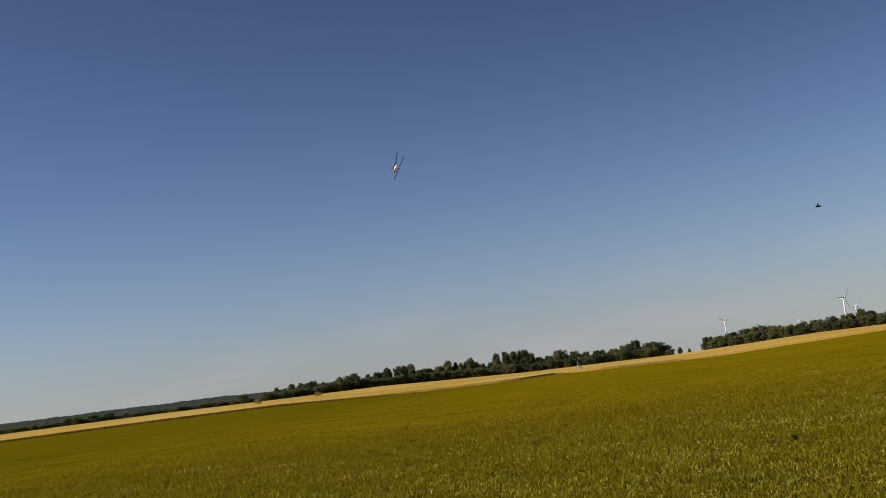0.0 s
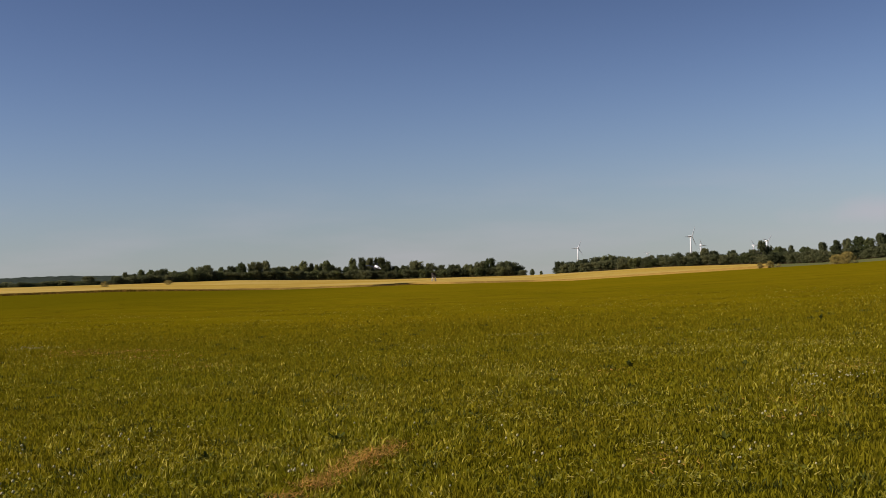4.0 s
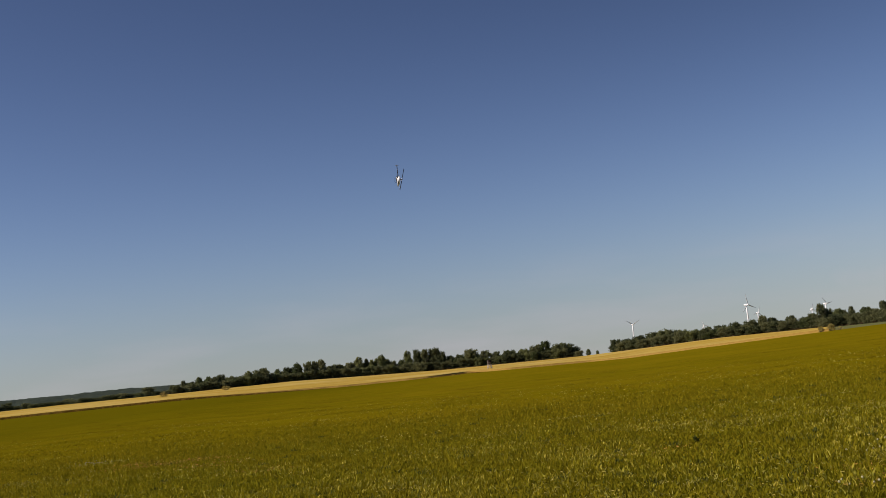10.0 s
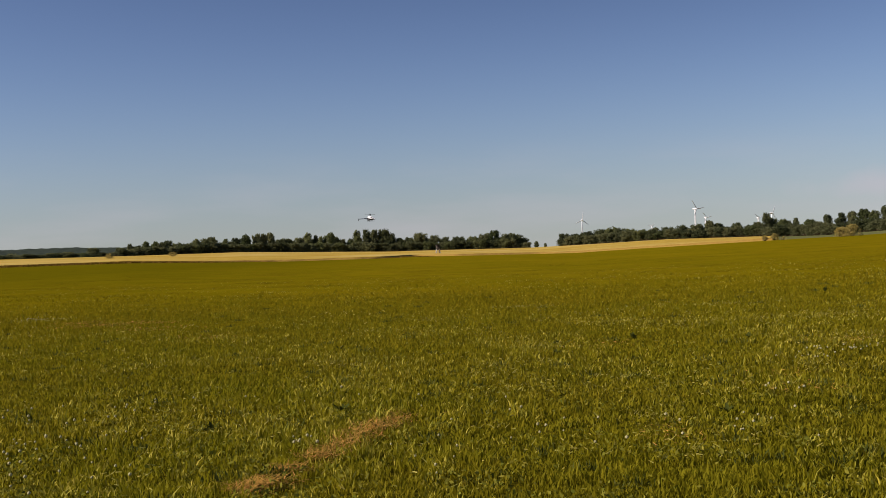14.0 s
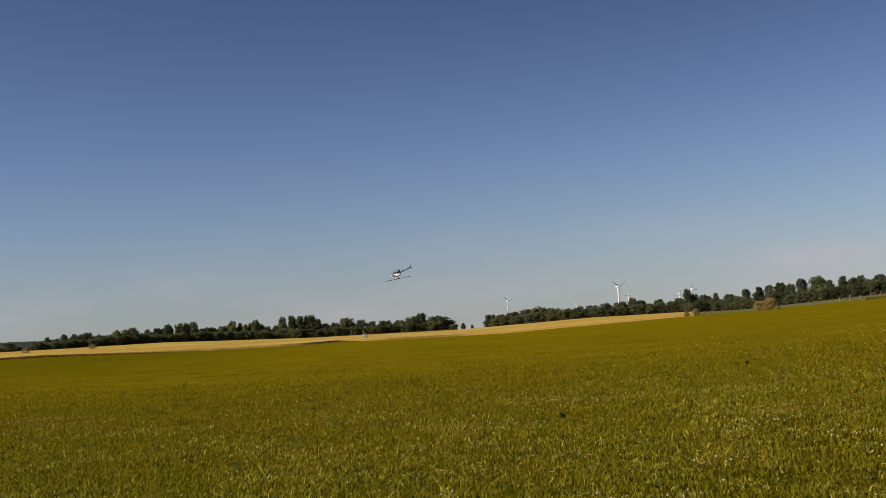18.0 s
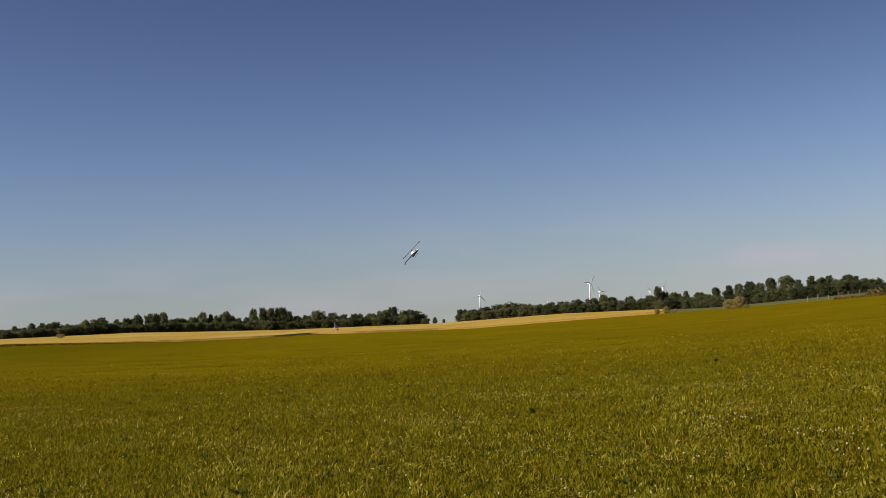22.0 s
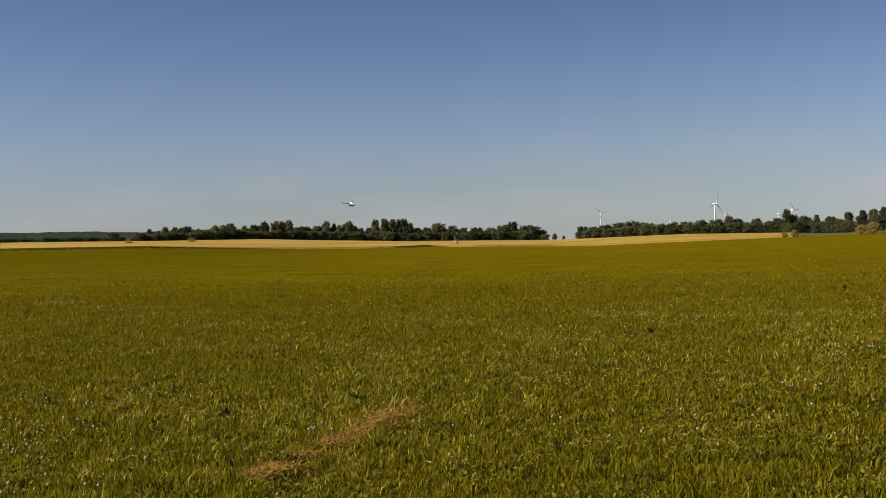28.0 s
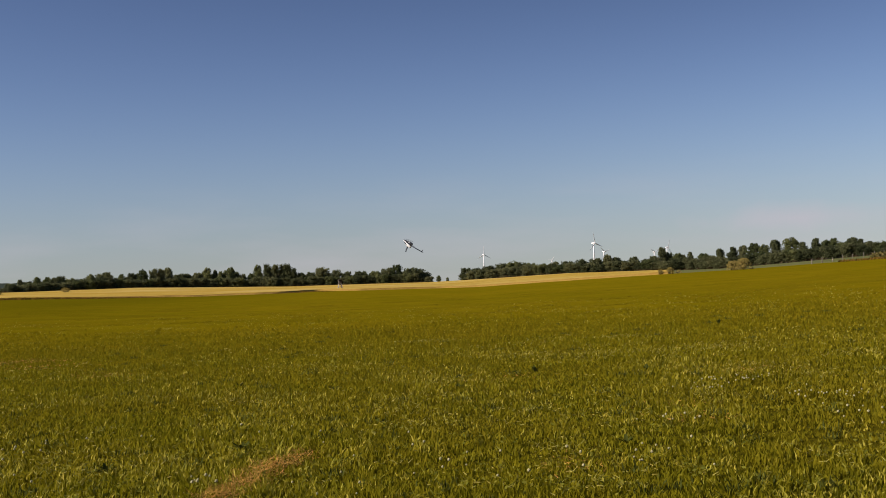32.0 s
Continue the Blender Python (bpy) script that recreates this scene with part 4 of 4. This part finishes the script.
ball = np.array([[tuple(v.co) for v in f.verts] for f in bm.faces])
bm.free()
centre = np.stack([fr * np.sin(np.radians(fa)), fr * np.cos(np.radians(fa)), land(fa, fr) + rng.uniform(0.10, 0.15, n)], axis=1)
heads = (ball[None] * (rng.uniform(0.009, 0.016, n))[:, None, None, None] + centre[:, None, None, :]).reshape(-1, 3, 3)
tagged(new("clover_flowers", tri_mesh("clover_flowers", heads, PETAL)), "small white clover heads scattered in the meadow", "flowers", kind="stuff")


def weed(az, down, size, seed, low=0.35, high=1.2):
    """A dark dock-like plant: a rosette of broad leaves."""
    r = EYE / math.tan(radians(down))
    rng = random.Random(seed)
    t = thing("weed", Matrix.Translation(spot(az, r)), "dark green broad-leaved weed standing out of the meadow grass", "weed", "meadow weeds")
    for k in range(14):
        a, tilt, long = rng.uniform(0, 6.28), rng.uniform(low, high), size * rng.uniform(0.7, 1.2)
        bm = bmesh.new()
        rows = []
        for f, wd in ((0, 0.07), (0.25, 0.20), (0.55, 0.26), (0.85, 0.15), (1.0, 0.02)):
            d = f * long
            c = Vector((math.cos(a) * d * math.cos(tilt), math.sin(a) * d * math.cos(tilt), d * math.sin(tilt) * (1.15 - 0.45 * f)))
            s = Vector((-math.sin(a), math.cos(a), 0)) * wd * long * 0.5
            rows.append((bm.verts.new(c - s), bm.verts.new(c + Vector((0, 0, -0.02 * wd))), bm.verts.new(c + s)))
        for p, q in zip(rows, rows[1:]):
            bm.faces.new((p[0], p[1], q[1], q[0]))
            bm.faces.new((p[1], p[2], q[2], q[1]))
        part("leaf", bm, WEED, t)
    return t


for k, (az, down, size) in enumerate(((10.05, 5.4, 0.17), (16.0, 5.55, 0.15), (19.9, 3.25, 0.21), (-5.95, 8.85, 0.16), (-5.95, 5.4, 0.14), (5.85, 6.05, 0.12), (-12.9, 9.4, 0.13), (14.8, 9.4, 0.14), (-0.98, 5.85, 0.13), (-9.55, 12.15, 0.11), (-9.2, 12.0, 0.09), (-10.0, 12.35, 0.09))):
    weed(az, down, size, k, *((1.0, 1.5) if size > 0.2 else (0.35, 1.2)))

# the strip of dry grass itself
line = STRIP
rng = np.random.default_rng(51)
n = 7500
pick_at = rng.uniform(0, len(line) - 1.001, n)
full = np.interp(pick_at, [0, 0.15, 0.3, 1.1, 1.25, 1.68, 1.75, 1.95, 2.02, 2.35, 2.6, 3.3, 3.5, 3.7, 4.6, 4.9, 5.3, 6], [0, 0.3, 1, 0.9, 0.02, 0.02, 0.9, 0.9, 0.03, 0.05, 1, 0.9, 0.5, 0.9, 0.8, 0.4, 0.12, 0.0])
pick_at = pick_at[rng.uniform(0, 1, n) < full]
n = len(pick_at)
i = pick_at.astype(int)
f = (pick_at - i)[:, None]
P = np.array(line)
along = P[i + 1] - P[i]
along /= np.linalg.norm(along, axis=1, keepdims=True)
across = np.stack([-along[:, 1], along[:, 0], np.zeros(n)], axis=1)
base = P[i] * (1 - f) + P[i + 1] * f + across * (rng.normal(0, 1, n) * np.array([0.075 + 0.012 * p + 0.07 * noise.noise((p * 2.3, 1.1, 0)) for p in pick_at]))[:, None]
base[:, 2] += rng.uniform(0.0, 0.075, n)
ang = rng.uniform(0, 6.28, n)
flat = np.stack([np.cos(ang), np.sin(ang), rng.uniform(-0.1, 0.5, n)], axis=1) * rng.uniform(0.035, 0.10, n)[:, None]
thick = np.cross(flat, (0, 0, 1.0))
thick = thick / np.linalg.norm(thick, axis=1, keepdims=True) * rng.uniform(0.003, 0.0055, n)[:, None]
hay = new("dry_grass_strip", tri_mesh("dry_grass_strip", np.stack([base - thick, base + thick, base + flat + thick * 0.3], axis=1), DRY))
tagged(hay, "strip of dried orange-brown mown grass lying in the meadow", "dry grass", kind="stuff")
# dried pale blades lying in loose clusters all over the meadow
rng = np.random.default_rng(52)
n = 26000
fa, fr = rng.uniform(SPAN[0], SPAN[1], n), 6.2 * (28 / 6.2) ** rng.uniform(0, 1, n)
fx, fy = fr * np.sin(np.radians(fa)), fr * np.cos(np.radians(fa))
clump = np.array([noise.noise((a * 0.55, c * 0.55, 3.0)) + 0.7 * noise.noise((a * 1.9, c * 1.9, 6.0)) for a, c in zip(fx, fy)])
ok = clump + rng.normal(0, 0.15, n) > 0.30
fa, fr, fx, fy = fa[ok], fr[ok], fx[ok], fy[ok]
n = len(fa)
base = np.stack([fx, fy, land(fa, fr) + rng.uniform(0.05, 0.10, n)], axis=1)
turn = rng.uniform(0, 6.28, n)
lie = np.stack([np.cos(turn), np.sin(turn), rng.uniform(-0.2, 0.9, n)], axis=1) * rng.uniform(0.02, 0.055, n)[:, None] * np.maximum(1, fr / 22)[:, None]
thick = np.cross(lie, rng.normal(size=(n, 3)))
thick *= (rng.uniform(0.0028, 0.005, n) * np.maximum(1, fr / 14) / np.linalg.norm(thick, axis=1))[:, None]
tagged(new("dry_blades", tri_mesh("dry_blades", np.stack([base - thick, base + thick, base + lie + thick * 0.4, base + lie - thick * 0.4], axis=1), STRAW)), "pale dried blades lying in loose clusters on the meadow", "dry grass", kind="stuff")

# places where the meadow differs: bearing, distance, half width, half depth, pieces
def patch(rng, az, r, wide, deep, count):
    a = radians(az)
    across, out = rng.normal(0, 0.5, count) * wide, rng.normal(0, 0.5, count) * deep
    x, y = (r + out) * math.sin(a) + across * math.cos(a), (r + out) * math.cos(a) - across * math.sin(a)
    return x, y, land(np.degrees(np.arctan2(x, y)), np.hypot(x, y))


def strewn(rng, places, low, high, long, thin, lift=0.6):
    """Loose dry stalks lying over the grass at the given places."""
    out = []
    for place in places:
        x, y, z = patch(rng, *place)
        k = len(x)
        b = np.stack([x, y, z + rng.uniform(low, high, k)], axis=1)
        turn = rng.uniform(0, 6.28, k)
        lie = np.stack([np.cos(turn), np.sin(turn), rng.uniform(-0.1, lift, k)], axis=1) * (rng.uniform(0.5, 1.3, k) * long)[:, None]
        side = np.cross(lie, rng.normal(size=(k, 3)))
        side *= (rng.uniform(0.6, 1.3, k) * thin * max(1.0, place[1] / 16) / np.linalg.norm(side, axis=1))[:, None]
        out.append(np.stack([b - side, b + side, b + lie + side * 0.4, b + lie - side * 0.4], axis=1))
    return np.concatenate(out)


rng = np.random.default_rng(57)
ORANGE_PLACES = ((-17.6, 27.0, 1.6, 0.8, 420), (-19.4, 28.4, 0.8, 0.5, 120), (-15.9, 24.6, 0.9, 0.7, 150), (-13.2, 21.5, 0.6, 0.8, 70), (17.6, 12.8, 0.45, 0.6, 60), (19.0, 11.6, 0.5, 0.6, 70), (11.9, 9.0, 0.25, 0.5, 90), (8.4, 17.0, 0.7, 0.6, 60), (21.7, 16.4, 0.7, 0.9, 140))
tagged(new("dry_patches", tri_mesh("dry_patches", strewn(rng, ORANGE_PLACES, 0.03, 0.085, 0.048, 0.0034), DRY)), "patches of dried orange-brown stalks in the meadow", "dry grass", kind="stuff")
PALE_PLACES = ((4.3, 27.9, 0.9, 0.6, 130), (5.0, 16.7, 0.5, 0.6, 120), (-1.2, 24.0, 0.7, 0.7, 90), (8.6, 21.4, 0.9, 0.9, 150), (13.2, 20.6, 1.1, 1.0, 190), (17.0, 21.0, 1.2, 1.0, 210), (20.1, 21.5, 0.9, 0.9, 170), (15.0, 25.6, 0.9, 0.8, 110), (22.4, 17.2, 0.8, 1.0, 200), (24.6, 15.6, 0.7, 0.9, 180), (19.0, 13.6, 0.6, 0.8, 160),
               (-21.2, 30.4, 1.0, 0.7, 170), (-6.0, 15.2, 0.4, 0.5, 70), (2.1, 13.2, 0.4, 0.5, 60), (11.4, 10.0, 0.35, 0.8, 110), (26.6, 18.8, 0.9, 1.0, 170), (-25.0, 26.0, 0.9, 0.9, 110), (9.7, 12.8, 0.4, 0.5, 80))
tagged(new("straw_patches", tri_mesh("straw_patches", strewn(rng, PALE_PLACES, 0.04, 0.09, 0.040, 0.0034, 1.0), STRAW)), "patches of pale bleached stalks in the meadow", "dry grass", kind="stuff")

# small dark tufts
tuft_at = [(rng.uniform(*SPAN), 7 * (34 / 7) ** rng.uniform(0, 1)) for k in range(170)]
quads = []
for a, r in tuft_at:
    p = spot(a, r)
    for k in range(30):
        turn, tilt, long = rng.uniform(0, 6.28), rng.uniform(0.3, 1.4), rng.uniform(0.04, 0.11)
        d = np.array((math.cos(turn) * math.cos(tilt), math.sin(turn) * math.cos(tilt), math.sin(tilt))) * long
        side = np.array((-math.sin(turn), math.cos(turn), 0.0)) * rng.uniform(0.004, 0.009)
        b = np.array(p) + np.array((rng.normal(0, 0.07), rng.normal(0, 0.07), 0.03))
        quads.append((b, b + d * 0.5 + side, b + d, b + d * 0.5 - side))
tagged(new("dark_tufts", tri_mesh("dark_tufts", np.array(quads), WEED)), "small dark green leafy tufts dotted over the meadow", "weeds", kind="stuff")

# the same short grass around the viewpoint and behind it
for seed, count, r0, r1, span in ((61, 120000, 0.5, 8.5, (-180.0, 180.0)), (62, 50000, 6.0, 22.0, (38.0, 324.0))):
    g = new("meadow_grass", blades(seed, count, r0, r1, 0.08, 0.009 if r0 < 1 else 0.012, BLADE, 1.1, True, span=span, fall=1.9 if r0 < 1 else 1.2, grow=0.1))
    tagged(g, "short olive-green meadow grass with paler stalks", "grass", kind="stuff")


# ---- what moves ----
# helicopter: seconds, bearing, rise, distance, pitch of the nose in the plane of its loops
FLIGHT = [
    (0, -8.91, 11.66, 62, -105), (0.3, -11.11, 10.03, 68, -83), (0.6, -12.65, 8.15, 74, -68), (0.9, -13.51, 5.96, 80, -49),
    (1, -13.64, 5.06, 82, -46.67), (1.2, -13.89, 3.87, 86, -42), (1.5, -13.67, 2.18, 92, -33), (1.8, -12.75, 1.20, 92, 0),
    (2.1, -11.88, 0.94, 92, 0), (2.4, -10.67, 1.11, 92, 0), (2.7, -9.78, 1.29, 90.3, -3), (3, -8.31, 0.90, 87.7, -3),
    (3.4, -6.27, 0.40, 83.8, -6), (3.7, -5.02, 0.17, 80.6, -5), (4, -3.47, 0.36, 77.4, -9), (4.3, -1.85, 0.48, 74.2, 4),
    (4.5, -0.73, 0.43, 72, 4), (5, 2.25, 0.96, 68, 6), (5.5, 4.94, 2.64, 64, 32), (6, 6.53, 5.62, 60, 72),
    (6.5, 6.69, 6.71, 56, 104), (6.7, 6.83, 5.89, 55.1, 124), (6.9, 7.24, 4.68, 54.3, 146), (7.1, 7.97, 3.41, 53.4, 163),
    (7.3, 9.25, 2.39, 52.6, 182), (7.5, 10.10, 1.77, 51.9, 196), (7.7, 10.62, 1.33, 51.1, 201), (7.9, 11.50, 1.24, 50.4, 200),
    (8.1, 11.66, 1.59, 50.2, 207), (8.3, 11.00, 2.54, 50.6, 208), (8.5, 10.52, 3.55, 51, 207), (8.7, 8.64, 5.36, 51.4, 211),
    (8.9, 6.74, 7.32, 51.8, 216), (9.1, 5.48, 8.65, 52.9, 228), (9.3, 2.89, 10.08, 54.6, 237), (9.5, 0.39, 10.98, 56.3, 247),
    (9.7, -1.31, 10.61, 58, 258), (10, -4.24, 10.24, 64, 272), (10.3, -5.99, 8.75, 70, 298), (10.6, -7.13, 6.63, 75.3, 315),
    (10.9, -7.85, 4.62, 80.7, 330), (11.2, -7.81, 3.04, 86, 348), (11.5, -7.67, 1.85, 85.5, 356), (11.8, -7.42, 0.67, 85.1, 359),
    (12, -7.14, 0.36, 84.8, 360), (12.4, -6.49, 0.51, 84.2, 359), (12.7, -6.82, 1.29, 82.4, 363), (13, -5.85, 1.62, 80, 361),
    (13.3, -5.36, 2.01, 77, 361), (13.6, -4.89, 1.82, 74, 359), (13.9, -4.18, 1.58, 71, 363), (14.2, -3.65, 1.39, 68, 363),
    (14.5, -2.72, 1.03, 65, 363), (14.7, -2.11, 1.47, 63, 362), (14.9, -1.24, 2.85, 61, 364), (15.1, -0.49, 4.51, 59.4, 369),
    (15.3, 0.13, 6.69, 58.2, 390), (15.5, 0.76, 8.29, 57, 406), (15.8, 1.58, 10.00, 56.5, 444), (16.2, 1.97, 10.40, 56, 481),
    (16.6, 1.86, 8.59, 55.3, 511), (17, 1.85, 6.17, 54.8, 538), (17.5, 1.90, 3.81, 54, 556), (17.7, 1.76, 3.35, 54.4, 557),
    (17.9, 1.66, 2.88, 54.8, 560), (18.1, 1.35, 2.82, 55.2, 562), (18.3, 0.50, 3.53, 55.6, 569), (18.5, -0.20, 4.73, 56, 566),
    (18.7, -1.24, 6.19, 58.5, 574), (18.9, -2.49, 7.59, 61, 580), (19.1, -3.37, 8.39, 63.5, 593), (19.3, -4.70, 8.70, 66, 607),
    (19.5, -5.79, 8.56, 69.2, 623), (19.8, -6.38, 7.34, 74, 647), (20.1, -6.48, 5.96, 78.8, 661), (20.4, -5.71, 4.28, 81.1, 688),
    (20.7, -4.63, 3.19, 78.6, 706), (21, -2.75, 2.40, 76, 708), (21.3, -0.44, 2.25, 72, 717), (21.6, 1.34, 2.17, 68, 728),
    (21.8, 2.74, 2.78, 66.8, 752), (22, 4.06, 3.50, 65.5, 762), (22.2, 4.67, 4.34, 64.2, 785), (22.4, 4.62, 5.12, 63, 806),
    (22.6, 4.42, 5.45, 62, 829), (22.8, 4.35, 5.00, 61, 843), (23, 4.29, 4.35, 60, 869), (23.2, 4.70, 3.89, 59, 888),
    (23.4, 5.31, 3.64, 58, 908), (23.6, 5.71, 3.86, 58.7, 924), (23.8, 5.75, 4.62, 59.3, 940), (24, 5.29, 5.58, 60, 955),
    (24.2, 3.72, 6.34, 64, 970), (24.4, 1.86, 6.80, 68, 987), (24.6, 0.38, 6.61, 72, 1004), (24.8, -1.29, 5.98, 76, 1022),
    (25, -2.67, 5.26, 78.3, 1042), (25.2, -3.45, 4.51, 80.6, 1050), (25.5, -4.38, 3.73, 84, 1059), (26, -5.37, 2.86, 85, 1066),
    (26.8, -6.41, 1.87, 86.6, 1079), (27.5, -6.21, 1.71, 88, 1081), (27.7, -6.41, 1.90, 87.2, 1071), (28, -6.02, 1.76, 86, 1073),
    (28.3, -5.80, 1.90, 84.8, 1074), (28.6, -5.42, 1.22, 83.2, 1073), (28.9, -4.87, 1.34, 80.8, 1080), (29.2, -4.19, 1.17, 78.4, 1080),
    (29.5, -3.34, 1.30, 76, 1083), (29.8, -2.08, 1.54, 73.6, 1075), (30, -1.42, 1.56, 72, 1078), (30.2, -0.76, 1.82, 69.5, 1085),
    (30.4, 0.37, 2.37, 67, 1089), (30.6, 1.33, 2.94, 64.5, 1105), (30.8, 2.01, 3.86, 62, 1121), (31, 2.37, 4.67, 60.7, 1136),
    (31.2, 2.42, 4.89, 59.3, 1149), (31.4, 2.30, 4.71, 58, 1170), (31.6, 2.35, 4.15, 57.3, 1191), (31.8, 2.89, 2.95, 56.7, 1207),
    (32, 3.44, 1.72, 56, 1233),
]


def flight_pose(az, rise, far, nose):
    a, e, th = radians(az), radians(rise), radians(nose)
    eye_to = Vector((math.sin(a) * math.cos(e), math.cos(a) * math.cos(e), math.sin(e)))
    right, toward = Vector((math.cos(a), -math.sin(a), 0)), Vector((-math.sin(a), -math.cos(a), 0))
    level = right * math.cos(radians(33)) + toward * math.sin(radians(33))
    ahead = level * math.cos(th) + Vector((0, 0, 1)) * math.sin(th)
    up = Vector((0, 0, 1)) * math.cos(th) - level * math.sin(th)
    m = Matrix((ahead, up.cross(ahead), up)).transposed().to_4x4()
    m.translation = Vector((0, 0, EYE)) + eye_to * far
    return m


def motions():
    walk(heli, [(t, flight_pose(az, rise, far, nose)) for t, az, rise, far, nose in FLIGHT])
    phase = track([(0, 150), (1, 85), (2, 123), (4, 123), (7, 8), (9, 8), (10, 150), (11, 88), (13, 123), (14, 98), (15, 8), (18, -65), (19, -120), (20, -125), (21, -57), (22, -170), (23, -80), (24, -38), (25, -54), (27, -57), (30, -57), (31, -48), (32, -122)])
    walk(rotor, [(k * 0.1, pose(0, 0, 0.245, 0, 0, float(phase(k * 0.1)) + 72.0 * k)) for k in range(321)])
    walk(tail_rotor, [(k * 0.1, pose(-0.93, 0.04, 0.035, 0, 83.0 * k, 0)) for k in range(321)])
    turns = [(0, 52), (4, 62), (8, 86), (11, 106), (15, 132), (19.5, 160), (23, 177), (28, 197), (32, 221)]
    spin = track([(0, 28), (1, 100), (7, 508), (8, 600), (24, 1780), (28.6, 2100), (29.8, 2190), (31, 2285), (32, 2370)])
    for k, (hub, tall) in enumerate(ROTORS):
        slow = [(t, 90 - a) for t, a in turns]
        quick = [(0.5 * j, 90 - float(spin(0.5 * j)) + (0, 0, 37, 75, 20, 60)[k]) for j in range(65)]
        walk(hub, [(t, pose(0, -4.4, tall, 0, a, 0)) for t, a in (slow if k == 1 else quick)])
    path = [(0, 13.12, 6.16, 4.6), (0.1, 4.79, 5.83, 4.8), (0.2, -4.38, 5.75, 5.2), (0.3, -12.38, 6.50, 5.8), (0.4, -17.87, 7.43, 6.8), (0.5, -22.17, 8.28, 8.2), (0.6, -24.66, 9.18, 10), (0.7, -26.46, 9.79, 12), (1.2, -33.86, 11.11, 22), (3, -54.91, 9.11, 60), (32, -80.00, 4.00, 500)]
    rows = []
    for t, az, rise, far in path:
        m = pose(0, 0, 0, 10, 0, 180 - az * 0.5)
        m.translation = Vector((math.sin(radians(az)) * math.cos(radians(rise)), math.cos(radians(az)) * math.cos(radians(rise)), math.sin(radians(rise)))) * far + Vector((0, 0, EYE))
        rows.append((t, m))
    walk(insect, rows)


motions()
